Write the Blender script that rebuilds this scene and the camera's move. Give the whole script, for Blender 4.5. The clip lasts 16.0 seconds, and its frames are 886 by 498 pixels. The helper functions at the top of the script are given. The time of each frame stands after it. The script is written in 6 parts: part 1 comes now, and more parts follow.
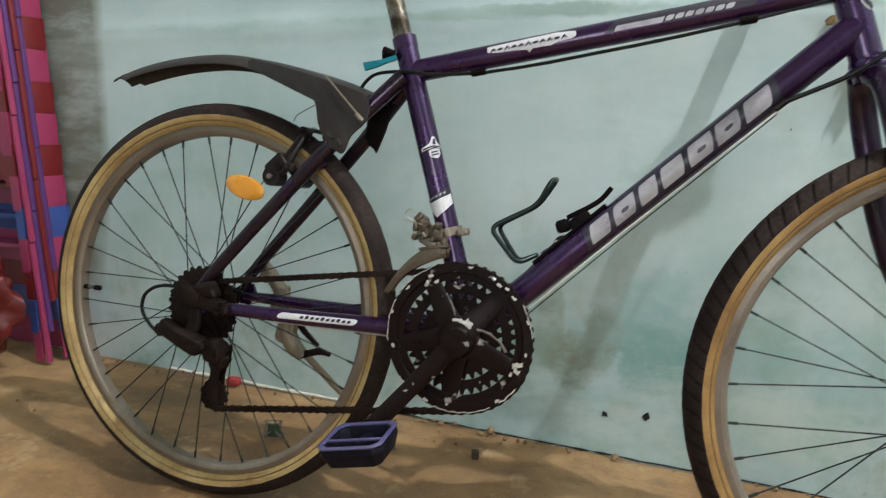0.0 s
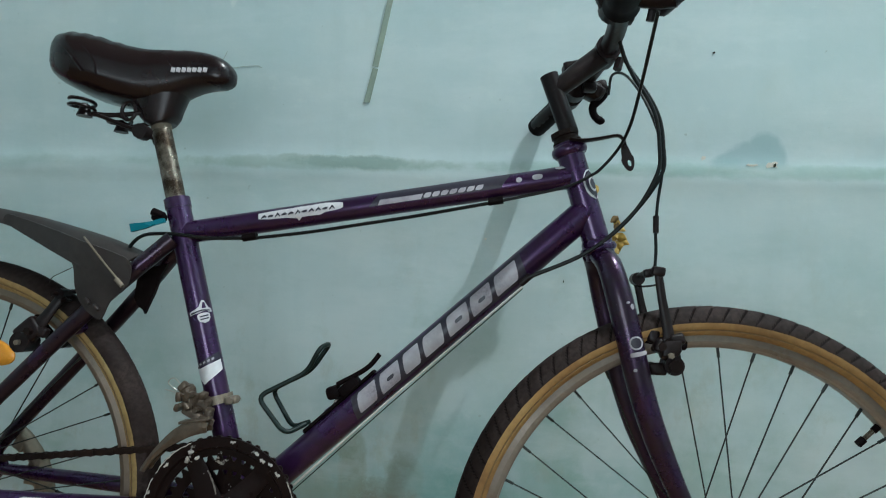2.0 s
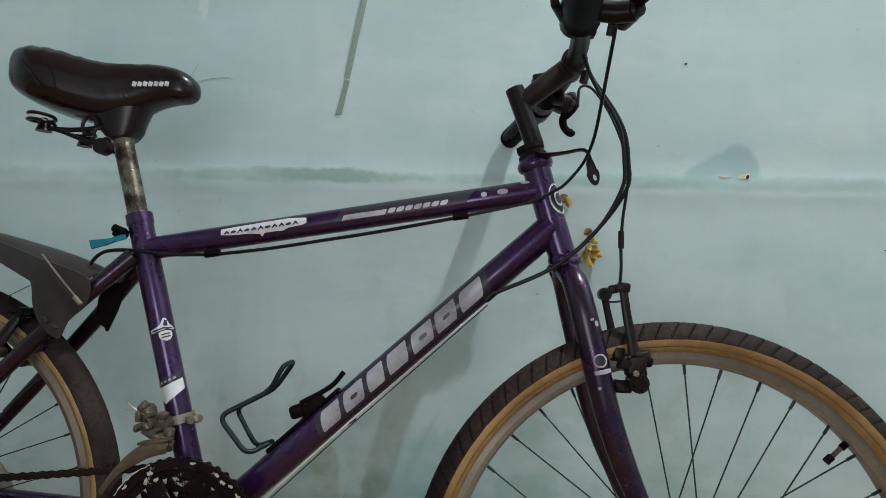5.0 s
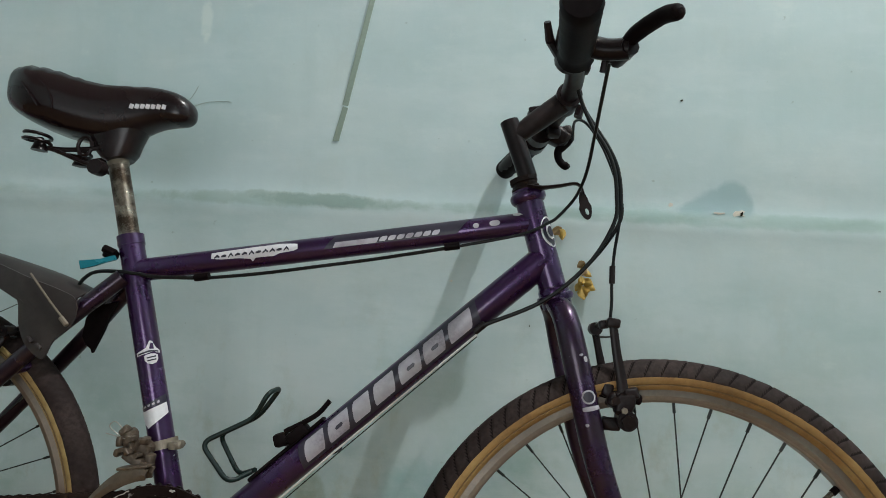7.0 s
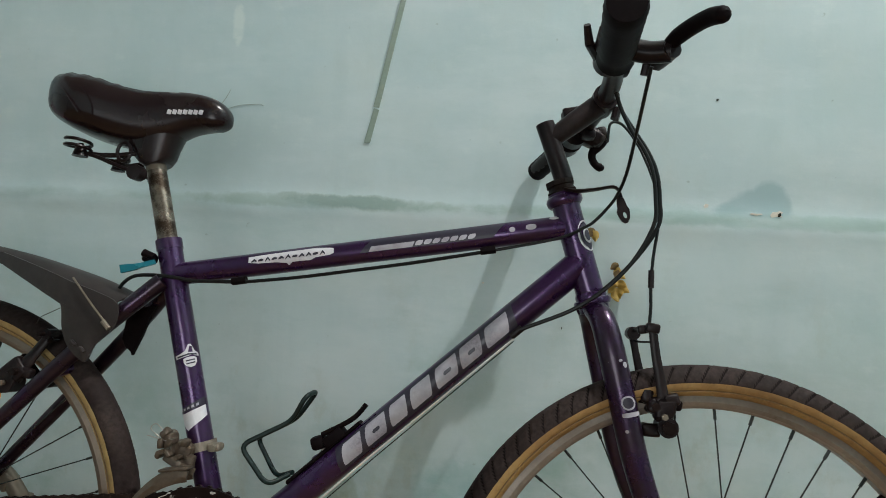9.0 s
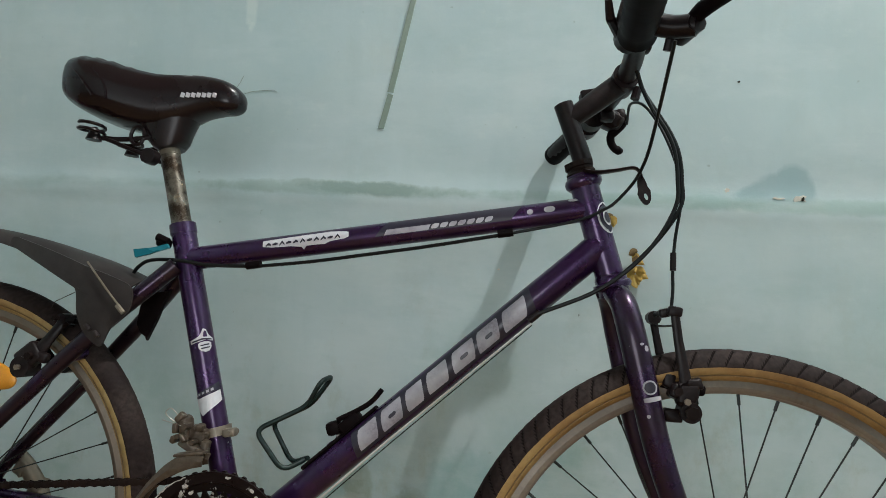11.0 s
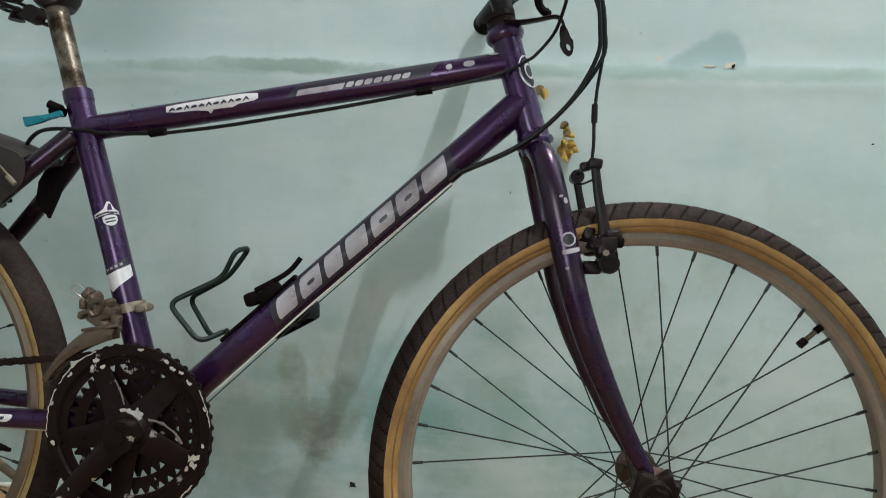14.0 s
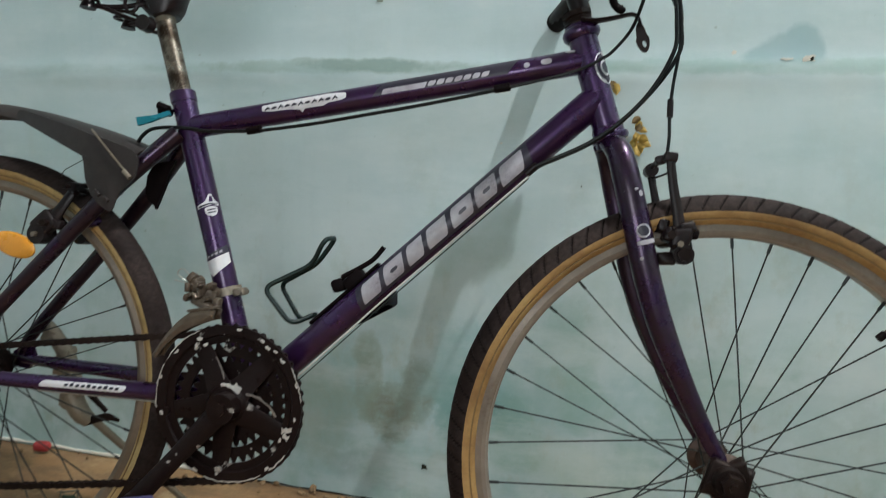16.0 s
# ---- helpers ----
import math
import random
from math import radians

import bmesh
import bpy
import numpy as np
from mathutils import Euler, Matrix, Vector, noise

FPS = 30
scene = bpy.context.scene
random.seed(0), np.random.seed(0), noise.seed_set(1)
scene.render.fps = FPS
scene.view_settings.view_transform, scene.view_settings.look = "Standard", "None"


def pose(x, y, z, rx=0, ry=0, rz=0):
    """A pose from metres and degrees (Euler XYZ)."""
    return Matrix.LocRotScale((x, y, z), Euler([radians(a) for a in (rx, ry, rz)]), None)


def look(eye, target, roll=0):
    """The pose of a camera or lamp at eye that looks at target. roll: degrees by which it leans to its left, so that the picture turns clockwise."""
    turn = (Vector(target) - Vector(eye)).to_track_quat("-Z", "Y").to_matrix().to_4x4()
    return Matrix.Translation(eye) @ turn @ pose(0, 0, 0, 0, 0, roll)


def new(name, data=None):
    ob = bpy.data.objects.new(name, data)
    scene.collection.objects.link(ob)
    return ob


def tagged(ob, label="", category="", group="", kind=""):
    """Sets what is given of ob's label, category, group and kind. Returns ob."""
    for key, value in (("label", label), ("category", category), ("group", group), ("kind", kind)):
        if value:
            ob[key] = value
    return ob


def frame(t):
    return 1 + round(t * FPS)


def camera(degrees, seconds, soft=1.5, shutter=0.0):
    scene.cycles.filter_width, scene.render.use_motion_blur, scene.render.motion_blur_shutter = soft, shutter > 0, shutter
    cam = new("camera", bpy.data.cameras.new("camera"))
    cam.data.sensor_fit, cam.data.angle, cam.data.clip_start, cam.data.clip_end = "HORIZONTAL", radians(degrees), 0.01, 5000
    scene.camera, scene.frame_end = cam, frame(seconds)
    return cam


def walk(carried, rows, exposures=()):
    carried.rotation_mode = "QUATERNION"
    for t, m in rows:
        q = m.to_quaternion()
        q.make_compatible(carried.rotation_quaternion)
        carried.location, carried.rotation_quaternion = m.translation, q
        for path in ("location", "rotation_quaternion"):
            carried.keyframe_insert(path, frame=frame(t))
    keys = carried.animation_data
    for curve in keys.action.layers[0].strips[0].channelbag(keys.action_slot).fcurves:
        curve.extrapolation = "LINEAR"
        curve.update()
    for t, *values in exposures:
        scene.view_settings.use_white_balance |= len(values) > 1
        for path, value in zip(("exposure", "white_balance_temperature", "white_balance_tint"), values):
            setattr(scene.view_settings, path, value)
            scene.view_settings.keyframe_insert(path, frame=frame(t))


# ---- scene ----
cam = camera(69.2, 16.0, soft=0.85, shutter=0.6)
PATH = [
    (0, (0.031, -0.021, 0.6), (-0.627, 1.834, 0.246), 1.2),
    (0.5, (0.057, -0.018, 0.608), (-0.549, 1.865, 0.312), 1.8),
    (1, (0.095, -0.013, 0.624), (-0.434, 1.899, 0.371), 1.4),
    (1.5, (0.133, 0.005, 0.681), (-0.267, 1.96, 0.554), 1.7),
    (2, (0.164, 0.022, 0.708), (-0.133, 1.999, 0.642), 1.9),
    (2.5, (0.17, 0.022, 0.721), (-0.14, 1.998, 0.688), 1.6),
    (3, (0.179, 0.022, 0.725), (-0.117, 2.0, 0.711), 2.3),
    (3.5, (0.19, 0.024, 0.727), (-0.094, 2.004, 0.684), 1.5),
    (4, (0.195, 0.029, 0.723), (-0.087, 2.009, 0.672), 1.5),
    (6.5, (0.211, 0.049, 0.724), (-0.081, 2.028, 0.701), 2.5),
    (7, (0.213, 0.045, 0.73), (-0.072, 2.024, 0.759), 3.2),
    (7.5, (0.22, 0.045, 0.73), (-0.058, 2.025, 0.766), 3.3),
    (8, (0.227, 0.053, 0.73), (-0.018, 2.038, 0.753), 3.4),
    (8.5, (0.215, 0.048, 0.735), (-0.08, 2.026, 0.75), 2.8),
    (9, (0.191, 0.043, 0.74), (-0.154, 2.013, 0.752), 3.1),
    (11.5, (0.183, 0.057, 0.721), (-0.197, 2.02, 0.715), 3.0),
    (12, (0.194, 0.053, 0.719), (-0.162, 2.021, 0.722), 2.8),
    (12.5, (0.204, 0.055, 0.712), (-0.135, 2.026, 0.702), 2.5),
    (13, (0.207, 0.064, 0.703), (-0.117, 2.037, 0.644), 2.2),
    (13.5, (0.211, 0.069, 0.665), (-0.106, 2.039, 0.538), 2.1),
    (14, (0.231, 0.089, 0.642), (-0.009, 2.062, 0.417), 1.9),
    (14.5, (0.229, 0.08, 0.64), (-0.029, 2.049, 0.401), 1.6),
    (15, (0.221, 0.075, 0.64), (-0.088, 2.038, 0.416), 2.0),
    (15.5, (0.213, 0.061, 0.648), (-0.147, 2.02, 0.463), 2.1),
    (16, (0.214, 0.045, 0.638), (-0.205, 1.986, 0.396), 1.8),
]
walk(cam, [(t, look(eye, target, roll)) for t, eye, target, roll in PATH],
     [(0.0, 0.11, 6150, 8), (0.6, 0.05, 5950, 6), (1.0, -0.04, 5780, 4), (1.5, -0.17, 5620, 1), (2.5, -0.41, 5550, 1), (3.0, -0.42, 5620, 3), (4.2, -0.41, 5850, 7), (6.3, -0.39, 6050, 8), (9.2, -0.39, 6150, 8), (11.3, -0.40, 6100, 8), (13.0, -0.33, 6100, 8), (14.0, -0.13, 6180, 8), (16.0, -0.17, 6020, 8)])

# ---- light ----
world = bpy.data.worlds.new("world")
scene.world = world
world.use_nodes = True
world.node_tree.nodes["Background"].inputs[0].default_value = (0.6, 0.75, 0.8, 1)
world.node_tree.nodes["Background"].inputs[1].default_value = 0.02


def added_point_light(name, place, watts, radius, colour):
    data = bpy.data.lights.new(name, "POINT")
    data.energy, data.shadow_soft_size, data.color = watts, radius, colour
    lamp = new(name, data)
    lamp.location = place
    return lamp


added_point_light("ceiling_bulb", (1.26, 0.40, 3.28), 272, 0.022, (1.0, 0.985, 0.96))
# added soft fill in mid-air by the camera; brightens the view's middle
added_point_light("added_point_light", (-0.03, -0.38, 0.80), 17.5, 0.25, (1.0, 0.985, 0.96))


# ---- materials ----
def nodes_of(name):
    m = bpy.data.materials.new(name)
    m.use_nodes = True
    return m, m.node_tree, m.node_tree.nodes["Principled BSDF"]


def coords(tree):
    return tree.nodes.new("ShaderNodeTexCoord").outputs["Object"]


def noise_of(tree, scale, detail=4.0, rough=0.55, vector=None, stretch=None):
    node = tree.nodes.new("ShaderNodeTexNoise")
    node.inputs["Scale"].default_value = scale
    node.inputs["Detail"].default_value = detail
    node.inputs["Roughness"].default_value = rough
    vec = vector or coords(tree)
    if stretch:
        mp = tree.nodes.new("ShaderNodeMapping")
        mp.inputs["Scale"].default_value = stretch
        tree.links.new(vec, mp.inputs["Vector"])
        vec = mp.outputs["Vector"]
    tree.links.new(vec, node.inputs["Vector"])
    return node.outputs["Fac"]


def ramp(tree, fac, stops):
    node = tree.nodes.new("ShaderNodeValToRGB")
    el = node.color_ramp.elements
    while len(el) < len(stops):
        el.new(0.5)
    for e, (p, c) in zip(el, stops):
        e.position = p
        e.color = c if len(c) == 4 else (*c, 1)
    tree.links.new(fac, node.inputs["Fac"])
    return node.outputs["Color"]


def grey(tree, fac, lo, hi, a=0.0, b=1.0):
    node = tree.nodes.new("ShaderNodeMapRange")
    for key, v in (("From Min", lo), ("From Max", hi), ("To Min", a), ("To Max", b)):
        node.inputs[key].default_value = v
    tree.links.new(fac, node.inputs["Value"])
    return node.outputs["Result"]


def mixed(tree, fac, a, b):
    node = tree.nodes.new("ShaderNodeMix")
    node.data_type = "RGBA"
    if isinstance(fac, float):
        node.inputs["Factor"].default_value = fac
    else:
        tree.links.new(fac, node.inputs["Factor"])
    for slot, v in ((6, a), (7, b)):
        if isinstance(v, tuple):
            node.inputs[slot].default_value = (*v, 1)
        else:
            tree.links.new(v, node.inputs[slot])
    return node.outputs[2]


def times(tree, a, b):
    node = tree.nodes.new("ShaderNodeMath")
    node.operation = "MULTIPLY"
    for slot, v in ((0, a), (1, b)):
        if isinstance(v, float):
            node.inputs[slot].default_value = v
        else:
            tree.links.new(v, node.inputs[slot])
    return node.outputs[0]


def bumped(tree, bsdf, fac, strength, distance):
    node = tree.nodes.new("ShaderNodeBump")
    node.inputs["Strength"].default_value = strength
    node.inputs["Distance"].default_value = distance
    tree.links.new(fac, node.inputs["Height"])
    tree.links.new(node.outputs["Normal"], bsdf.inputs["Normal"])


def plain(name, colour, rough=0.5, metal=0.0, vary=0.25, scale=60.0, dust=None, dust_amount=0.5, bump=0.15, coat=0.0, grit=0.0006, spec=0.5):
    """A surface with two scales of variation, some dust and a fine relief."""
    m, tree, b = nodes_of(name)
    big = noise_of(tree, scale * 0.12, 5)
    small = noise_of(tree, scale * 2.0, 6)
    dark = tuple(c * (1 - vary) for c in colour)
    light = tuple(min(1, c * (1 + vary)) for c in colour)
    col = mixed(tree, small, dark, light)
    if dust:
        spots = times(tree, grey(tree, big, 0.42, 0.68), grey(tree, small, 0.3, 0.7, 0.3, 1.0))
        col = mixed(tree, times(tree, spots, dust_amount), col, dust)
    tree.links.new(col, b.inputs["Base Color"])
    b.inputs["Metallic"].default_value = metal
    tree.links.new(grey(tree, big, 0.3, 0.7, max(0.03, rough - 0.12), min(1, rough + 0.14)), b.inputs["Roughness"])
    b.inputs["Specular IOR Level"].default_value = spec
    b.inputs["Coat Weight"].default_value = coat
    b.inputs["Coat Roughness"].default_value = 0.12
    if bump:
        bumped(tree, b, small, bump, grit)
    return m


def blob(tree, vec, x, z, rx, rz, wobble, soft=0.35):
    """A patch round (x, z) of the wall, with an uneven outline: 1 inside, 0 outside."""
    sep = tree.nodes.new("ShaderNodeSeparateXYZ")
    tree.links.new(vec, sep.inputs[0])
    parts = []
    for out, c, r in ((0, x, rx), (2, z, rz)):
        n = tree.nodes.new("ShaderNodeMath")
        n.operation = "SUBTRACT"
        tree.links.new(sep.outputs[out], n.inputs[0])
        n.inputs[1].default_value = c
        d = tree.nodes.new("ShaderNodeMath")
        d.operation = "DIVIDE"
        tree.links.new(n.outputs[0], d.inputs[0])
        d.inputs[1].default_value = r
        p = tree.nodes.new("ShaderNodeMath")
        p.operation = "POWER"
        tree.links.new(d.outputs[0], p.inputs[0])
        p.inputs[1].default_value = 2.0
        parts.append(p.outputs[0])
    s = tree.nodes.new("ShaderNodeMath")
    s.operation = "ADD"
    tree.links.new(parts[0], s.inputs[0])
    tree.links.new(parts[1], s.inputs[1])
    w = tree.nodes.new("ShaderNodeMath")
    w.operation = "ADD"
    tree.links.new(s.outputs[0], w.inputs[0])
    tree.links.new(grey(tree, wobble, 0.3, 0.7, -0.8, 0.8), w.inputs[1])
    return grey(tree, w.outputs[0], 1.0 + soft, 1.0 - soft)


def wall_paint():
    m, tree, b = nodes_of("turquoise_limewash")
    vec = coords(tree)
    wide = noise_of(tree, 1.6, 5, 0.6, vec)
    cloud = noise_of(tree, 6.0, 6, 0.65, vec)
    fine = noise_of(tree, 70.0, 5, 0.6, vec)
    drip = noise_of(tree, 5.0, 4, 0.6, vec, (3.0, 1.0, 0.35))
    col = mixed(tree, grey(tree, wide, 0.35, 0.65), (0.47, 0.585, 0.60), (0.535, 0.635, 0.645))
    col = mixed(tree, times(tree, grey(tree, cloud, 0.45, 0.75), 0.45), col, (0.59, 0.665, 0.655))
    col = mixed(tree, times(tree, grey(tree, drip, 0.5, 0.8), 0.35), col, (0.40, 0.52, 0.53))
    # worn bluer and greener paint low on the wall, where older coats show
    low = blob(tree, vec, -0.02, 0.16, 0.34, 0.20, cloud, 0.7)
    col = mixed(tree, times(tree, low, grey(tree, noise_of(tree, 9.0, 5, 0.6, vec), 0.35, 0.6, 0.15, 0.75)), col, (0.27, 0.44, 0.45))
    pale = blob(tree, vec, 0.25, 0.10, 0.12, 0.06, cloud, 0.5)
    col = mixed(tree, times(tree, pale, 0.35), col, (0.60, 0.66, 0.52))
    # damp mottling that thins out upwards, pale scrapes
    sep = tree.nodes.new("ShaderNodeSeparateXYZ")
    tree.links.new(vec, sep.inputs[0])
    foot = grey(tree, sep.outputs[2], 0.75, 0.05, 0.12, 1.0)
    damp = noise_of(tree, 5.5, 9, 0.70, vec)
    col = mixed(tree, times(tree, times(tree, grey(tree, damp, 0.50, 0.62), foot), 0.75), col, (0.33, 0.47, 0.44))
    damp = noise_of(tree, 9.0, 8, 0.72, vec, (1.0, 1.0, 0.6))
    col = mixed(tree, times(tree, times(tree, grey(tree, damp, 0.56, 0.66), foot), 0.6), col, (0.37, 0.41, 0.34))
    scrape = noise_of(tree, 12.0, 8, 0.75, vec, (1.0, 1.0, 1.6))
    col = mixed(tree, times(tree, grey(tree, scrape, 0.58, 0.72), 0.35), col, (0.64, 0.72, 0.70))
    for x, z, rx, rz, amount, tone in ((-0.128, 0.170, 0.050, 0.055, 1.0, (0.225, 0.255, 0.205)), (-0.075, 0.215, 0.036, 0.065, 0.9, (0.245, 0.285, 0.235)), (-0.178, 0.235, 0.030, 0.085, 0.75, (0.27, 0.32, 0.25)), (0.035, 0.185, 0.075, 0.065, 1.0, (0.18, 0.34, 0.315)), (-0.17, 0.05, 0.09, 0.04, 0.6, (0.28, 0.36, 0.36)), (0.24, 0.22, 0.05, 0.05, 0.6, (0.27, 0.42, 0.37)), (0.44, 0.26, 0.10, 0.06, 0.5, (0.36, 0.50, 0.46)), (0.10, 0.42, 0.05, 0.10, 0.35, (0.40, 0.53, 0.50)), (0.72, 0.18, 0.12, 0.10, 0.5, (0.36, 0.46, 0.43)), (-0.03, 0.075, 0.03, 0.03, 0.5, (0.34, 0.37, 0.30)), (0.11, 0.14, 0.06, 0.07, 0.55, (0.26, 0.42, 0.36)), (-0.27, 0.16, 0.07, 0.10, 0.45, (0.33, 0.38, 0.31)), (0.03, 0.24, 0.09, 0.10, 0.55, (0.25, 0.42, 0.41)), (0.20, 0.30, 0.06, 0.12, 0.35, (0.28, 0.44, 0.40)), (0.36, 0.16, 0.10, 0.07, 0.35, (0.26, 0.43, 0.42)), (0.55, 0.30, 0.12, 0.10, 0.25, (0.34, 0.48, 0.45)), (-0.60, 0.12, 0.20, 0.06, 0.3, (0.32, 0.42, 0.38))):
        low = times(tree, blob(tree, vec, x, z, rx, rz, noise_of(tree, 17.0, 6, 0.68, vec), 0.35), grey(tree, noise_of(tree, 34.0, 5, 0.65, vec), 0.35, 0.6, 0.45, 1.0))
        col = mixed(tree, times(tree, low, amount), col, tone)
    # soft strip beside the stools: their shadow, painted olive into the wall colour
    stack_shade = blob(tree, vec, -1.39, 0.75, 0.112, 0.62, grey(tree, noise_of(tree, 3.0, 4, 0.6, vec), 0.0, 1.0, 0.44, 0.56), 0.30)
    col = mixed(tree, times(tree, stack_shade, 0.9), col, (0.165, 0.165, 0.125))
    # dust along the ledge, and the patch of bare blue paint over it
    for x, z, rx, rz, amount, tone in (
        (-0.26, 0.824, 0.26, 0.013, 0.6, (0.28, 0.36, 0.32)), (-0.19, 0.826, 0.10, 0.012, 0.6, (0.22, 0.30, 0.27)),
        (0.55, 0.822, 0.55, 0.012, 0.55, (0.33, 0.46, 0.43)), (0.42, 0.83, 0.10, 0.016, 0.35, (0.32, 0.48, 0.47)),
        
        (-0.70, 0.80, 0.25, 0.02, 0.25, (0.33, 0.43, 0.40)), (-0.44, 1.16, 0.012, 0.035, 0.5, (0.72, 0.78, 0.74)),
    ):
        s = blob(tree, vec, x, z, rx, rz, noise_of(tree, 22.0, 5, 0.65, vec), 0.45)
        col = mixed(tree, times(tree, s, amount), col, tone)
    seam = tree.nodes.new("ShaderNodeMath")
    seam.operation = "ADD"
    tree.links.new(sep.outputs[2], seam.inputs[0])
    tree.links.new(grey(tree, noise_of(tree, 7.0, 4, 0.6, vec), 0.3, 0.7, -0.006, 0.006), seam.inputs[1])
    patchy = grey(tree, noise_of(tree, 5.0, 6, 0.7, vec, (1.0, 1.0, 3.0)), 0.36, 0.62, 0.15, 1.0)
    dusty = times(tree, grey(tree, seam.outputs[0], 0.806, 0.820), grey(tree, seam.outputs[0], 0.836, 0.823))
    col = mixed(tree, times(tree, times(tree, dusty, patchy), 0.55), col, (0.27, 0.37, 0.33))
    rinse = times(tree, grey(tree, seam.outputs[0], 0.700, 0.805), grey(tree, seam.outputs[0], 0.815, 0.806))
    col = mixed(tree, times(tree, times(tree, rinse, patchy), 0.45), col, (0.60, 0.68, 0.67))
    smear = noise_of(tree, 4.0, 7, 0.68, vec, (0.5, 1.0, 1.6))
    col = mixed(tree, times(tree, grey(tree, smear, 0.52, 0.66), 0.55), col, (0.61, 0.69, 0.70))
    col = mixed(tree, times(tree, grey(tree, smear, 0.46, 0.34), 0.5), col, (0.40, 0.53, 0.53))
    calm = grey(tree, noise_of(tree, 26.0, 5, 0.6, vec), 0.2, 0.8, 0.42, 0.58)
    hill = blob(tree, vec, 0.541, 0.836, 0.035, 0.055, calm, 0.2)
    for x, z, rx, rz in ((0.522, 0.836, 0.050, 0.038), (0.512, 0.836, 0.062, 0.020)):
        both = tree.nodes.new("ShaderNodeMath")
        both.operation = "MAXIMUM"
        tree.links.new(hill, both.inputs[0])
        tree.links.new(blob(tree, vec, x, z, rx, rz, calm, 0.25), both.inputs[1])
        hill = both.outputs[0]
    col = mixed(tree, times(tree, times(tree, hill, grey(tree, sep.outputs[2], 0.824, 0.838)), 0.58), col, (0.25, 0.39, 0.42))
    specks = grey(tree, noise_of(tree, 55.0, 2, 0.5, vec), 0.74, 0.78)
    col = mixed(tree, times(tree, specks, 0.5), col, (0.26, 0.33, 0.30))
    tree.links.new(col, b.inputs["Base Color"])
    tree.links.new(grey(tree, cloud, 0.3, 0.7, 0.42, 0.62), b.inputs["Roughness"])
    h = tree.nodes.new("ShaderNodeMath")
    h.operation = "ADD"
    tree.links.new(cloud, h.inputs[0])
    tree.links.new(times(tree, fine, 0.10), h.inputs[1])
    bumped(tree, b, h.outputs[0], 0.28, 0.005)
    return m


def floor_cement():
    m, tree, b = nodes_of("bare_cement_floor")
    vec = coords(tree)
    wide = noise_of(tree, 1.7, 9, 0.68, vec)
    cloud = noise_of(tree, 13.0, 6, 0.65, vec)
    fine = noise_of(tree, 160.0, 4, 0.6, vec)
    col = ramp(tree, wide, [(0.34, (0.105, 0.052, 0.022)), (0.47, (0.26, 0.143, 0.060)), (0.62, (0.43, 0.265, 0.125))])
    col = mixed(tree, times(tree, grey(tree, cloud, 0.45, 0.7), 0.5), col, (0.16, 0.10, 0.055))
    streak = noise_of(tree, 2.3, 9, 0.72, vec, (0.7, 1.5, 1.0))
    col = mixed(tree, times(tree, grey(tree, streak, 0.52, 0.60), 0.55), col, (0.095, 0.052, 0.024))
    col = mixed(tree, times(tree, grey(tree, noise_of(tree, 8.0, 5, 0.7, vec), 0.58, 0.66), 0.45), col, (0.50, 0.36, 0.20))
    col = mixed(tree, times(tree, grey(tree, fine, 0.55, 0.75), 0.35), col, (0.36, 0.26, 0.15))
    tree.links.new(col, b.inputs["Base Color"])
    tree.links.new(grey(tree, wide, 0.3, 0.7, 0.45, 0.75), b.inputs["Roughness"])
    h = tree.nodes.new("ShaderNodeMath")
    h.operation = "ADD"
    tree.links.new(cloud, h.inputs[0])
    tree.links.new(times(tree, fine, 0.3), h.inputs[1])
    bumped(tree, b, h.outputs[0], 0.4, 0.004)
    return m


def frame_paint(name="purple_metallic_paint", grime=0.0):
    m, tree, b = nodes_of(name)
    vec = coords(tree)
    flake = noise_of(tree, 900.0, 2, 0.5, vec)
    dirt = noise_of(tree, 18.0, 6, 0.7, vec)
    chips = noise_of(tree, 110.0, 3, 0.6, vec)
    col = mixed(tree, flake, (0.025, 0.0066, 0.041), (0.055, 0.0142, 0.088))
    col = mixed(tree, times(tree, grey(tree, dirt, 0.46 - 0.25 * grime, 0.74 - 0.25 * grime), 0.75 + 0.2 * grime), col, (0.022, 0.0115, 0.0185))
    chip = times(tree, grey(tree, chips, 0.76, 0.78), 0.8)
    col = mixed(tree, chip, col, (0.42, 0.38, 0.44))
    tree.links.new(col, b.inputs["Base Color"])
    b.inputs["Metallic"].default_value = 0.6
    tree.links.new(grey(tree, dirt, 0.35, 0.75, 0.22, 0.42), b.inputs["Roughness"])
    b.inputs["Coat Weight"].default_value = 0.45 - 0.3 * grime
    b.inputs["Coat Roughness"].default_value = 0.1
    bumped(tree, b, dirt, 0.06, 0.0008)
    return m


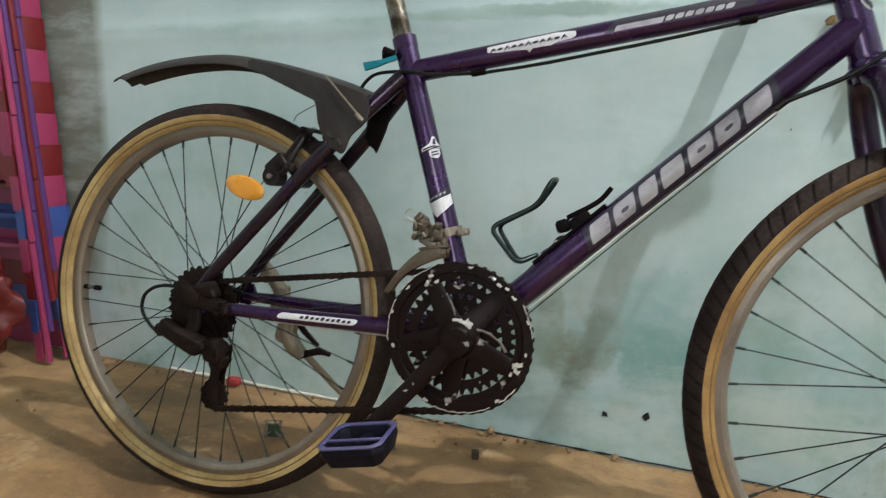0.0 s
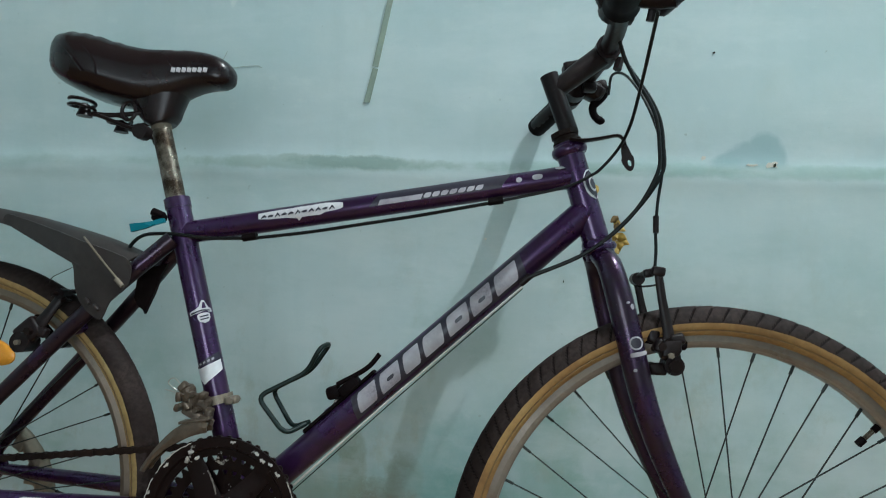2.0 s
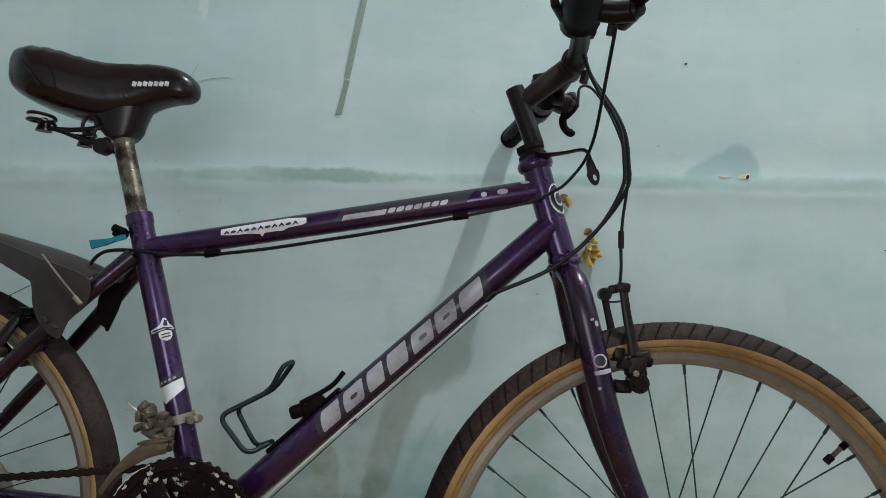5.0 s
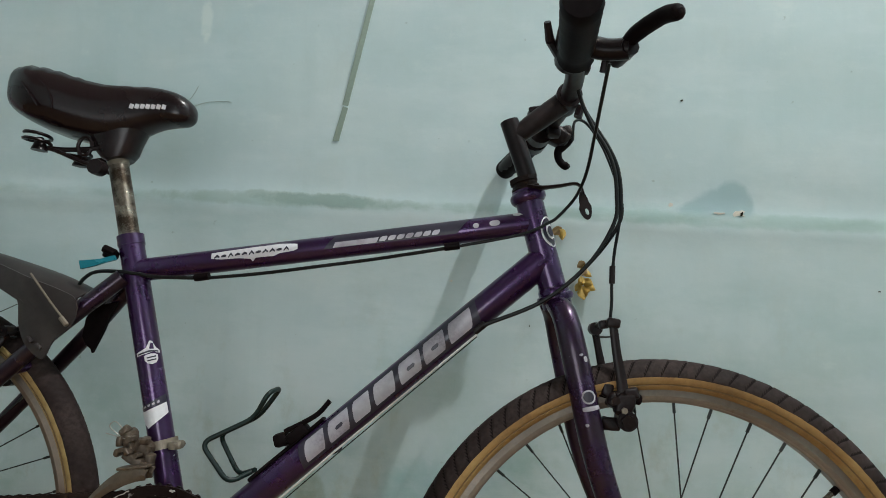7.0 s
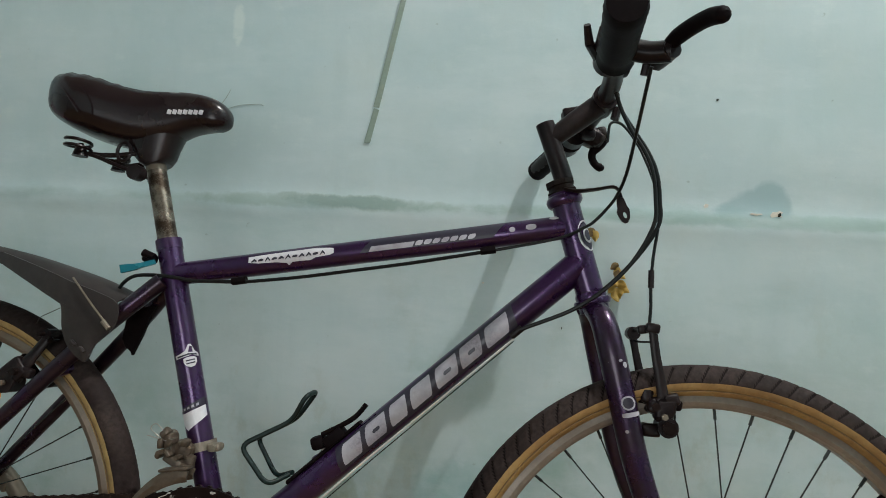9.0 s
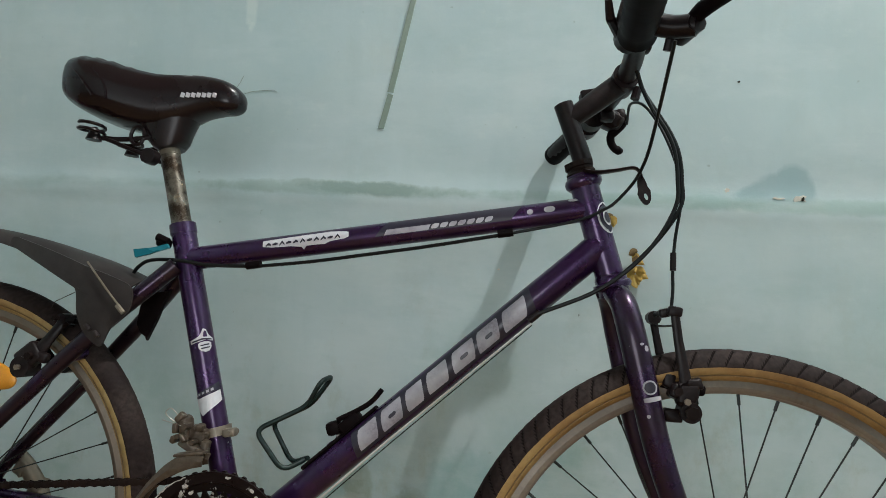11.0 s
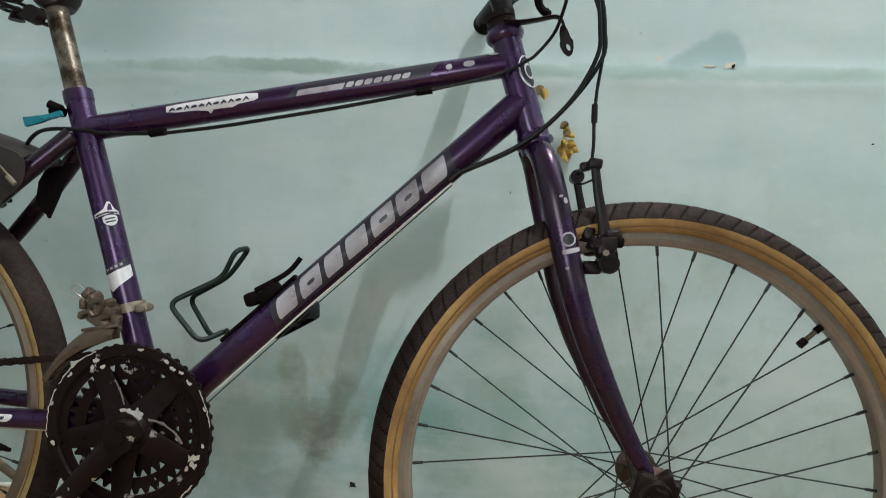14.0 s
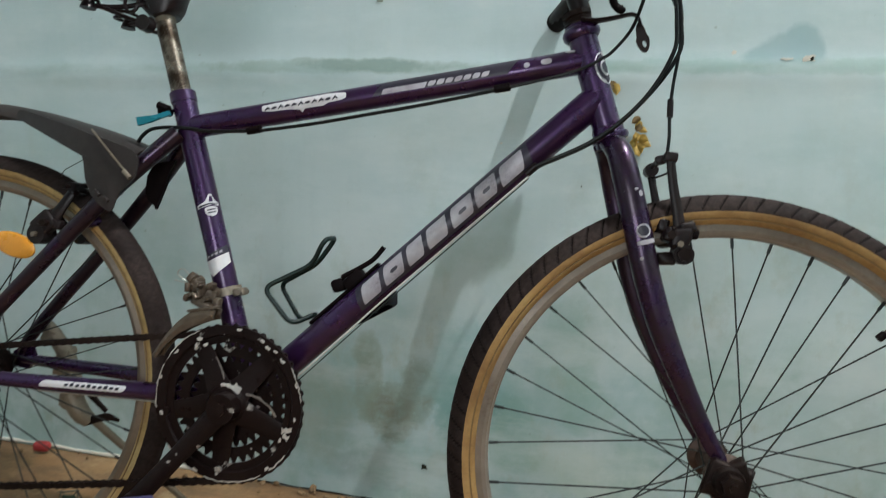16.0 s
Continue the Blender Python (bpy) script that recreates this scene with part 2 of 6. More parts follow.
def chipped_black(name="chipped_black_paint", amount=0.0):
    m, tree, b = nodes_of(name)
    vec = coords(tree)
    wear = noise_of(tree, 42.0, 5, 0.62, vec)
    fine = noise_of(tree, 240.0, 4, 0.6, vec)
    col = mixed(tree, fine, (0.0066, 0.0034, 0.0033), (0.0140, 0.0074, 0.0068))
    bare = times(tree, grey(tree, wear, 0.635 - amount, 0.65 - amount), grey(tree, noise_of(tree, 13.0, 3, 0.6, vec), 0.53 - 2 * amount, 0.57 - 2 * amount))
    col = mixed(tree, bare, col, (0.48, 0.45, 0.42))
    tree.links.new(col, b.inputs["Base Color"])
    tree.links.new(times(tree, bare, 0.7), b.inputs["Metallic"])
    tree.links.new(grey(tree, wear, 0.3, 0.7, 0.26, 0.42), b.inputs["Roughness"])
    b.inputs["Specular IOR Level"].default_value = 0.12
    bumped(tree, b, wear, 0.2, 0.0015)
    return m


def gum_wall(name, dark, mid, pale):
    m, tree, b = nodes_of(name)
    vec = coords(tree)
    big = noise_of(tree, 14.0, 6, 0.65, vec)
    small = noise_of(tree, 140.0, 4, 0.6, vec)
    col = ramp(tree, big, [(0.30, dark), (0.5, mid), (0.72, pale)])
    col = mixed(tree, times(tree, grey(tree, small, 0.5, 0.8), 0.5), col, (0.14, 0.085, 0.04))
    tree.links.new(col, b.inputs["Base Color"])
    b.inputs["Roughness"].default_value = 0.62
    bumped(tree, b, small, 0.15, 0.0008)
    return m


WALL, FLOOR, PURPLE, CHIPPED, GUM = wall_paint(), floor_cement(), frame_paint(), chipped_black(), gum_wall("pale_tan_gumwall_rubber", (0.22, 0.13, 0.045), (0.38, 0.25, 0.095), (0.48, 0.35, 0.16))
# darker paint copies for fork and stays: grime, and shade put into the colour
DIRTY_SHADED_PURPLE = frame_paint("grimy_shaded_purple_paint", 0.7)
GRIME_AND_SHADE = frame_paint("purple_paint_with_grime_and_shade", 1.0)
GUM_FRONT = gum_wall("brown_tan_gumwall_rubber", (0.17, 0.085, 0.026), (0.30, 0.17, 0.055), (0.38, 0.245, 0.09))
WORN = chipped_black("worn_bare_black_paint", 0.07)
BEAD = plain("darker_tan_rubber_ridge", (0.17, 0.10, 0.04), 0.6, vary=0.35, scale=60)
CEILING = plain("unseen_dim_ceiling", (0.42, 0.38, 0.32), 0.8, vary=0.1, scale=8)
RUBBER = plain("worn_black_tyre_rubber", (0.017, 0.0105, 0.0095), 0.70, vary=0.5, scale=90, dust=(0.075, 0.055, 0.050), dust_amount=0.55, bump=0.3, grit=0.001, spec=0.12)
GROOVE = plain("shade_toned_groove_rubber", (0.0100, 0.0074, 0.0068), 0.85, vary=0.4, scale=90, spec=0.05)
BLACK = plain("black_plastic", (0.0050, 0.0030, 0.0034), 0.58, vary=0.3, scale=70, dust=(0.022, 0.014, 0.014), dust_amount=0.25, spec=0.06)
BLACK_STEEL = plain("black_painted_steel", (0.0085, 0.0050, 0.0055), 0.36, metal=0.0, vary=0.35, scale=80, dust=(0.032, 0.021, 0.020), dust_amount=0.5, spec=0.2, bump=0.2)
GREASE = plain("oily_black_steel", (0.0095, 0.0052, 0.0046), 0.5, metal=0.15, vary=0.4, scale=120, dust=(0.031, 0.0175, 0.013), dust_amount=0.6, bump=0.4, grit=0.0012, spec=0.13)
HOUSING = plain("black_cable_housing", (0.006, 0.007, 0.007), 0.4, vary=0.2, scale=90, spec=0.22)
INNER_WIRE = plain("bare_steel_wire", (0.5, 0.48, 0.45), 0.4, metal=0.9, vary=0.2)
PALE_ROD = plain("pale_rod_finish", (0.60, 0.58, 0.55), 0.45, vary=0.15, scale=60)
# besides dirt, the brown base tones hold the floor's reflection on the rims
RIM = plain("worn_alloy_rim_edge", (0.275, 0.24, 0.21), 0.46, metal=0.55, vary=0.3, scale=60, dust=(0.15, 0.105, 0.07), dust_amount=0.9, bump=0.25)
RIM_REAR = plain("reflection_browned_alloy_rim", (0.25, 0.20, 0.16), 0.42, metal=0.6, vary=0.3, scale=60, dust=(0.13, 0.085, 0.05), dust_amount=0.9, bump=0.25)
RIM_TRACK = plain("dirty_reflection_browned_track", (0.25, 0.21, 0.175), 0.55, metal=0.4, vary=0.35, scale=80, dust=(0.125, 0.088, 0.06), dust_amount=0.9, bump=0.25)
SPOKE = plain("dull_steel_spoke", (0.018, 0.023, 0.022), 0.42, metal=0.4, vary=0.3, scale=120)
POST = plain("scratched_chromed_steel", (0.21, 0.175, 0.14), 0.3, metal=0.75, vary=0.45, scale=330, dust=(0.03, 0.018, 0.010), dust_amount=2.0, bump=0.3)
DULL_ALLOY = plain("dirty_alloy", (0.24, 0.20, 0.155), 0.48, metal=0.5, vary=0.35, scale=90, dust=(0.11, 0.078, 0.05), dust_amount=0.85, bump=0.35, grit=0.001)
LEATHER = plain("brown_black_vinyl", (0.0105, 0.0052, 0.0060), 0.27, vary=0.2, scale=70, dust=(0.022, 0.012, 0.013), dust_amount=0.2, bump=0.10, spec=0.35)
GREY_PLASTIC = plain("dusty_dark_grey_plastic", (0.026, 0.0205, 0.0200), 0.42, vary=0.25, scale=40, dust=(0.068, 0.053, 0.048), dust_amount=0.6, spec=0.22)
STAND = plain("stained_cast_alloy", (0.28, 0.235, 0.18), 0.45, metal=0.5, vary=0.3, scale=70, dust=(0.16, 0.11, 0.07), dust_amount=0.8, bump=0.3)
DECAL_WHITE = plain("off_white_decal", (0.62, 0.6, 0.62), 0.45, vary=0.12, scale=120, dust=(0.25, 0.2, 0.24), dust_amount=0.5)
DECAL_GREY = plain("silver_grey_decal", (0.42, 0.40, 0.44), 0.42, vary=0.2, scale=160, dust=(0.12, 0.09, 0.12), dust_amount=0.8)
DECAL_BLACK = plain("black_decal", (0.02, 0.016, 0.03), 0.4, vary=0.2, scale=120)
AMBER = plain("amber_reflector_plastic", (0.75, 0.31, 0.02), 0.3, vary=0.15, scale=200, coat=0.5)
CYAN = plain("cyan_anodised_lever", (0.020, 0.21, 0.27), 0.28, metal=0.4, vary=0.15)
CAGE_GREEN = plain("dark_green_enamel_wire", (0.005, 0.014, 0.012), 0.32, vary=0.3, scale=90, spec=0.3)
PEDAL_BLUE = plain("violet_blue_plastic", (0.075, 0.064, 0.165), 0.5, vary=0.2, scale=60, dust=(0.12, 0.1, 0.14), dust_amount=0.5)
PEDAL_DARK = plain("dark_navy_plastic", (0.0055, 0.0052, 0.0105), 0.5, vary=0.3, scale=60, dust=(0.017, 0.014, 0.018), dust_amount=0.5, spec=0.10)
FD_GREY = plain("grimy_brown_alloy", (0.100, 0.073, 0.052), 0.42, metal=0.35, vary=0.5, scale=90, dust=(0.040, 0.025, 0.017), dust_amount=1.0, bump=0.5, grit=0.0015)
HUB_GRIME = plain("rust_and_grime_on_alloy", (0.045, 0.027, 0.021), 0.5, metal=0.25, vary=0.5, scale=110, dust=(0.15, 0.11, 0.085), dust_amount=0.8, bump=0.5, grit=0.0012, spec=0.2)
BARE = plain("bare_scarred_alloy", (0.60, 0.56, 0.525), 0.4, metal=0.45, vary=0.25, scale=120)


# ---- mesh tools ----
def curve_through(pts, k=6, closed=False):
    """A smooth line through the points."""
    pts = [Vector(p) for p in pts]
    if len(pts) < 3:
        return pts
    out, n = [], len(pts)
    spans = n if closed else n - 1
    for i in range(spans):
        if closed:
            a, b, c, d = (pts[(i + o) % n] for o in (-1, 0, 1, 2))
        else:
            b, c = pts[i], pts[i + 1]
            a = pts[i - 1] if i else b * 2 - c
            d = pts[i + 2] if i + 2 < n else c * 2 - b
        for s in range(k):
            u = s / k
            out.append(0.5 * (2 * b + (c - a) * u + (2 * a - 5 * b + 4 * c - d) * u * u + (3 * b - a - 3 * c + d) * u ** 3))
    if not closed:
        out.append(pts[-1])
    return out


def sweep(bm, pts, r, n=10, closed=False, smooth=0, flat=(1.0, 1.0), ref=(0, 1, 0), mat=0):
    """A tube along points; r is one radius or one for each given point; flat scales it across and along ref."""
    given = [Vector(p) for p in pts]
    radii = r if isinstance(r, (list, tuple)) else [r] * len(given)
    if smooth and len(given) > 2:
        line = curve_through(given, smooth, closed)
        rr = []
        for i in range(len(line)):
            u = i / smooth
            j = int(u) % len(radii)
            rr.append(radii[j] + (radii[(j + 1) % len(radii)] - radii[j]) * (u - int(u)) if (closed or j + 1 < len(radii)) else radii[-1])
    else:
        line, rr = given, list(radii)
    m, loops, ref = len(line), [], Vector(ref)
    side = None
    for i, p in enumerate(line):
        if closed:
            d = line[(i + 1) % m] - line[i - 1]
        else:
            d = line[min(i + 1, m - 1)] - line[max(i - 1, 0)]
        d.normalize()
        s = side if side is not None else ref
        s = s - d * s.dot(d)
        if s.length < 1e-4:
            s = d.orthogonal()
        s.normalize()
        side = s
        t = d.cross(s)
        loops.append([bm.verts.new(p + (s * math.cos(a) * flat[1] + t * math.sin(a) * flat[0]) * rr[i]) for a in (2 * math.pi * q / n for q in range(n))])
    for i in range(m if closed else m - 1):
        a, b = loops[i], loops[(i + 1) % m]
        for q in range(n):
            bm.faces.new((a[q], a[(q + 1) % n], b[(q + 1) % n], b[q])).material_index = mat
    if not closed:
        bm.faces.new(loops[0][::-1]).material_index = mat
        bm.faces.new(loops[-1]).material_index = mat
    return bm


def turned(bm, prof, n=96, at=(0, 0, 0), m=None, mats=None, closed=True, wobble=None):
    """A profile of (radius, y) turned round the y axis."""
    rows = []
    for i in range(n):
        a = 2 * math.pi * i / n
        row = []
        for j, (r, y) in enumerate(prof):
            rr = r + (wobble(i, j) if wobble else 0.0)
            v = Vector((rr * math.sin(a), y, rr * math.cos(a))) + Vector(at)
            row.append(bm.verts.new(m @ v if m else v))
        rows.append(row)
    k = len(prof)
    for i in range(n):
        a, b = rows[i], rows[(i + 1) % n]
        for j in range(k if closed else k - 1):
            f = bm.faces.new((a[j], b[j], b[(j + 1) % k], a[(j + 1) % k]))
            if mats:
                f.material_index = mats[j]
    return bm


def boxed(bm, size, m=None, bevel=0.0, seg=2, taper=1.0):
    """A box with rounded edges at the pose m; taper narrows its top."""
    sub = bmesh.new()
    bmesh.ops.create_cube(sub, size=1.0)
    for v in sub.verts:
        k = taper if v.co.z > 0 else 1.0
        v.co = Vector((v.co.x * size[0] * k, v.co.y * size[1] * k, v.co.z * size[2]))
    if bevel:
        bmesh.ops.bevel(sub, geom=sub.edges[:], offset=bevel, segments=seg, affect="EDGES", profile=0.5)
    if m:
        sub.transform(m)
    return joined(bm, sub)


def joined(bm, sub, mat=0):
    table = {v: bm.verts.new(v.co) for v in sub.verts}
    for f in sub.faces:
        g = bm.faces.new([table[v] for v in f.verts])
        g.material_index = f.material_index or mat
    sub.free()
    return bm


def slab(bm, outline, y0, y1, mat=0):
    """A flat outline of (x, z) made into a plate from y0 to y1."""
    a = [bm.verts.new((x, y0, z)) for x, z in outline]
    b = [bm.verts.new((x, y1, z)) for x, z in outline]
    n = len(outline)
    bm.faces.new(a).material_index = mat
    bm.faces.new(b[::-1]).material_index = mat
    for i in range(n):
        bm.faces.new((a[i], b[i], b[(i + 1) % n], a[(i + 1) % n])).material_index = mat
    return bm


def gear(bm, radius, teeth, depth, inner, y, thick, c=(0, 0), notch=0.0, turn=0.0):
    """A toothed ring round c; the inner edge may have notches."""
    n, k = teeth * 4, []
    for i in range(n):
        a = 2 * math.pi * i / n + turn
        ro = radius - (depth if i % 4 in (0, 3) else 0.0)
        ri = inner + (notch * max(0.0, math.sin(5 * a)) if notch else 0.0)
        row = []
        for rad, yy in ((ro, y), (ro, y + thick), (ri, y + thick), (ri, y)):
            row.append(bm.verts.new((c[0] + rad * math.sin(a), yy, c[1] + rad * math.cos(a))))
        k.append(row)
    for i in range(n):
        a, b = k[i], k[(i + 1) % n]
        for j in range(4):
            bm.faces.new((a[j], b[j], b[(j + 1) % 4], a[(j + 1) % 4]))
    return bm


def mesh_of(name, bm, mats, angle=40):
    bmesh.ops.recalc_face_normals(bm, faces=bm.faces[:])
    for f in bm.faces:
        f.smooth = True
    me = bpy.data.meshes.new(name)
    bm.to_mesh(me)
    bm.free()
    for m in mats if isinstance(mats, (list, tuple)) else (mats,):
        me.materials.append(m)
    me.set_sharp_from_angle(angle=radians(angle))
    return me


def part(name, bm, material, parent, label="", angle=40, m=None):
    ob = new(name, mesh_of(name, bm, material, angle))
    ob.parent = parent
    if m is not None:
        ob.matrix_basis = m
    return tagged(ob, label)


def thing(name, bm, material, label, category, kind="", group="", angle=40, m=None):
    ob = new(name, mesh_of(name, bm, material, angle))
    if m is not None:
        ob.matrix_basis = m
    return tagged(ob, label, category, group, kind)


# ---- the room ----
FLOOR_SLOPE = -0.019


def floor_z(x, y=0.9):
    """The cement floor falls a little along the wall."""
    return FLOOR_SLOPE * (x + 0.66)


def sheet(nx, ny, place):
    bm = bmesh.new()
    rows = [[bm.verts.new(place(i / nx, j / ny)) for i in range(nx + 1)] for j in range(ny + 1)]
    for j in range(ny):
        for i in range(nx):
            bm.faces.new((rows[j][i], rows[j][i + 1], rows[j + 1][i + 1], rows[j + 1][i]))
    return bm


WALL_Y = 1.2


def wall_place(u, v):
    x, z = -2.3 + 4.6 * u, -0.06 + 3.46 * v
    y = WALL_Y + 0.006 * noise.noise((x * 1.3, z * 1.3, 3.1)) + 0.0018 * noise.noise((x * 7, z * 7, 9.0))
    seam = 0.823 + 0.004 * noise.noise((x * 6, 0.3, 0.0))
    d = z - seam
    y -= 0.003 * math.exp(-((d + 0.012) / 0.014) ** 2) - 0.003 * min(1.0, max(0.0, d / 0.02))
    return (x, y, z)


def wall_y(x, z):
    return wall_place((x + 2.3) / 4.6, (z + 0.06) / 3.46)[1]


bm = sheet(210, 190, wall_place)
boxed(bm, (4.6, 0.14, 3.46), pose(0, WALL_Y + 0.095, 1.67))
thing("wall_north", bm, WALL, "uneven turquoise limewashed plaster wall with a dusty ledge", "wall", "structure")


def floor_place(u, v):
    x, y = -2.3 + 4.6 * u, -4.0 + 5.26 * v
    z = floor_z(x) + 0.004 * noise.noise((x * 3, y * 3, 0.5)) - 0.002
    z -= 0.006 * max(0.0, 1 - (WALL_Y - y) / 0.03) if y > WALL_Y - 0.03 else 0.0
    for hx in (0.0, 1.05):
        wx, wy = -0.66 + hx, 0.79 + 0.035 * hx
        z -= 0.003 * math.exp(-((x - wx) ** 2 + (y - wy) ** 2) / 0.01)
    return (x, y, z)


bm = sheet(184, 210, floor_place)
boxed(bm, (4.6, 5.26, 0.1), pose(0, -1.37, -0.14))
thing("floor", bm, FLOOR, "stained brown bare cement floor", "floor", "structure")
# unseen walls and ceiling close the room; the ceiling's tone cuts bounced light
for nm, size, at in (("wall_west", (0.12, 5.4, 3.6), (-2.36, -1.4, 1.65)), ("wall_east", (0.12, 5.4, 3.6), (2.36, -1.4, 1.65)), ("wall_south", (4.84, 0.12, 3.6), (0, -4.06, 1.65))):
    bm = boxed(bmesh.new(), size, pose(*at))
    thing(nm, bm, WALL, "plain turquoise limewashed plaster wall", "wall", "structure")
thing("ceiling", boxed(bmesh.new(), (4.84, 5.5, 0.1), pose(0, -1.4, 3.45)), CEILING, "plain brown-grey ceiling, unseen", "ceiling", "structure")

# ---- the bicycle ----
# its own axes: x ahead, y to its left (towards the wall), z up along its lean
bike = new("bicycle")
tagged(bike, "old dusty purple mountain bicycle with tan-walled tyres on a kickstand", "bicycle")
ahead = Vector((1, 0.035, 0)).normalized()
left = Vector((-0.035, 1, -0.115)).normalized()
up = ahead.cross(left)
BIKE = Matrix((ahead, left, up)).transposed().to_4x4()
BIKE.translation = (-0.66, 0.7919, 0.0)
bike.matrix_basis = BIKE

BB, HR, HF = Vector((0.433, 0, 0.318)), Vector((-0.0122, 0, 0.3196)), Vector((1.0494, -0.020, 0.2939))
STEER, BAR_TURN = 0.8, 6.5
SEAT_TOP = Vector((0.3055, 0, 0.738))
HEAD_TOP, HEAD_LOW = Vector((0.8636, 0, 0.822)), Vector((0.903, 0, 0.698))
TT = (Vector((0.322, 0, 0.693)), Vector((0.868, 0, 0.788)))
DT = (BB, Vector((0.888, 0, 0.741)))
ST = (BB, SEAT_TOP)

bm = bmesh.new()
sweep(bm, ST, 0.0170, 24)
sweep(bm, TT, 0.0162, 24)
sweep(bm, DT, 0.0200, 24)
sweep(bm, (HEAD_TOP, HEAD_LOW), 0.0185, 20)
sweep(bm, (BB + Vector((0, -0.036, 0)), BB + Vector((0, 0.036, 0))), 0.021, 20)
for s in (-1, 1):
    sweep(bm, ((0.004, s * 0.062, 0.324), (0.06, s * 0.060, 0.322), (0.20, s * 0.048, 0.320), (0.32, s * 0.036, 0.3195), (0.415, s * 0.022, 0.319)), [0.0075, 0.0095, 0.0115, 0.0125, 0.0125], 14, smooth=5)
    slab(bm, [(-0.014, 0.312), (-0.012, 0.335), (0.004, 0.345), (0.022, 0.345), (0.030, 0.326), (0.016, 0.308)], s * 0.062 - 0.003, s * 0.062 + 0.003)
sweep(bm, ((0.185, -0.045, 0.545), (0.193, 0, 0.553), (0.185, 0.045, 0.545)), 0.007, 10, smooth=4)
frame_ob = part("frame", bm, PURPLE, bike, "purple metallic painted steel tube frame, dusty and chipped")

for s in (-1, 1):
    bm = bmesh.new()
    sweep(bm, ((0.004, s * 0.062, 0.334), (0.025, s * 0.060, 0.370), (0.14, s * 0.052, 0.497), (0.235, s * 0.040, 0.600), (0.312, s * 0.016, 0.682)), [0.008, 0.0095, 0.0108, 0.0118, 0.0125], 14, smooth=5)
    part("seat_stay", bm, GRIME_AND_SHADE, frame_ob, "purple seat stay darkened by grime and painted shade")
for nm, a, b, r in (("seat_collar", SEAT_TOP + Vector((0.003, 0, -0.010)), SEAT_TOP + Vector((-0.001, 0, 0.004)), 0.0182),):
    part(nm, sweep(bmesh.new(), (a, b), r, 18), PURPLE, frame_ob)
axis = (HEAD_TOP - HEAD_LOW).normalized()
along_axis = Vector((0, 1, 0)).rotation_difference(axis).to_matrix().to_4x4()
bm = turned(bmesh.new(), [(0.010, -0.006), (0.0205, -0.006), (0.0238, -0.002), (0.0244, 0.003), (0.0228, 0.007), (0.0200, 0.009), (0.0195, 0.012), (0.010, 0.012)], 30, m=Matrix.Translation(HEAD_TOP) @ along_axis)
part("headset", bm, PURPLE, frame_ob, "dirty purple headset cup")
bm = turned(bmesh.new(), [(0.010, 0.012), (0.0200, 0.012), (0.0206, 0.014), (0.0182, 0.017), (0.0178, 0.021), (0.0200, 0.0225), (0.0196, 0.029), (0.010, 0.030)], 8, m=Matrix.Translation(HEAD_TOP) @ along_axis)
part("locknut", bm, GREASE, frame_ob, "grimy black headset locknut")
bm = turned(bmesh.new(), [(0.010, 0.006), (0.0190, 0.006), (0.0205, 0.002), (0.0205, -0.002), (0.0238, -0.004), (0.0246, -0.008), (0.0225, -0.012), (0.0195, -0.013), (0.0195, -0.017), (0.010, -0.017)], 30, m=Matrix.Translation(HEAD_LOW) @ along_axis)
part("headset", bm, PURPLE, frame_ob)


def decal(name, tube, r, s0, s1, a0, a1, mat, parent, skew=0.0, lift=0.0006, round_=0.0, label="", ns=14, na=10):
    """A thin sticker laid on a tube: s metres along it, a degrees round it (0 faces the bike's right side, up is plus)."""
    p, q = tube
    d = (q - p).normalized()
    side = Vector((0, -1, 0))
    over = d.cross(side)
    if over.z < 0:
        over = -over
    bm = bmesh.new()
    rows = []
    for j in range(na + 1):
        v = j / na
        row = []
        for i in range(ns + 1):
            w = i / ns
            # rounded ends
            inset = round_ * (1 - math.sqrt(max(0.0, 1 - (2 * v - 1) ** 2)))
            lo, hi = s0 + inset, s1 - inset
            s = lo + (hi - lo) * w + skew * (v - 0.5)
            a = radians(a0 + (a1 - a0) * v)
            row.append(bm.verts.new(p + d * s + (side * math.cos(a) + over * math.sin(a)) * (r + lift)))
        rows.append(row)
    for j in range(na):
        for i in range(ns):
            bm.faces.new((rows[j][i], rows[j][i + 1], rows[j + 1][i + 1], rows[j + 1][i]))
    return part(name, bm, mat, parent, label)


# marks on the down tube: seven slanted silver blocks with dark edges
decal("sticker_band", DT, 0.0200, 0.212, 0.510, -44, 52, DECAL_BLACK, frame_ob, skew=0.012, lift=0.0004, ns=60)
for s0, s1 in ((0.221, 0.254), (0.260, 0.295), (0.301, 0.330), (0.336, 0.371), (0.378, 0.415), (0.419, 0.455), (0.461, 0.500)):
    decal("letter_block", DT, 0.0200, s0 + 0.0005, s1 - 0.0005, -30, 39, DECAL_GREY, frame_ob, skew=0.013, lift=0.0009, round_=0.0022)
for s0, s1 in ((0.272, 0.284), (0.391, 0.404), (0.432, 0.444)):
    decal("sticker_mark", DT, 0.0200, s0, s1, -4, 8, DECAL_BLACK, frame_ob, skew=0.002, lift=0.0014, round_=0.002, ns=4, na=4)
# top tube stickers
shield_cols = [(0.1165, 4, 33), (0.1310, -4, 36), (0.1560, -8, 39), (0.1715, -17, 40), (0.1740, -31, 40), (0.1790, -15, 41), (0.1930, -15, 41), (0.2045, -17, 42), (0.2127, -7, 43), (0.2330, -3, 33), (0.2385, 4, 28)]
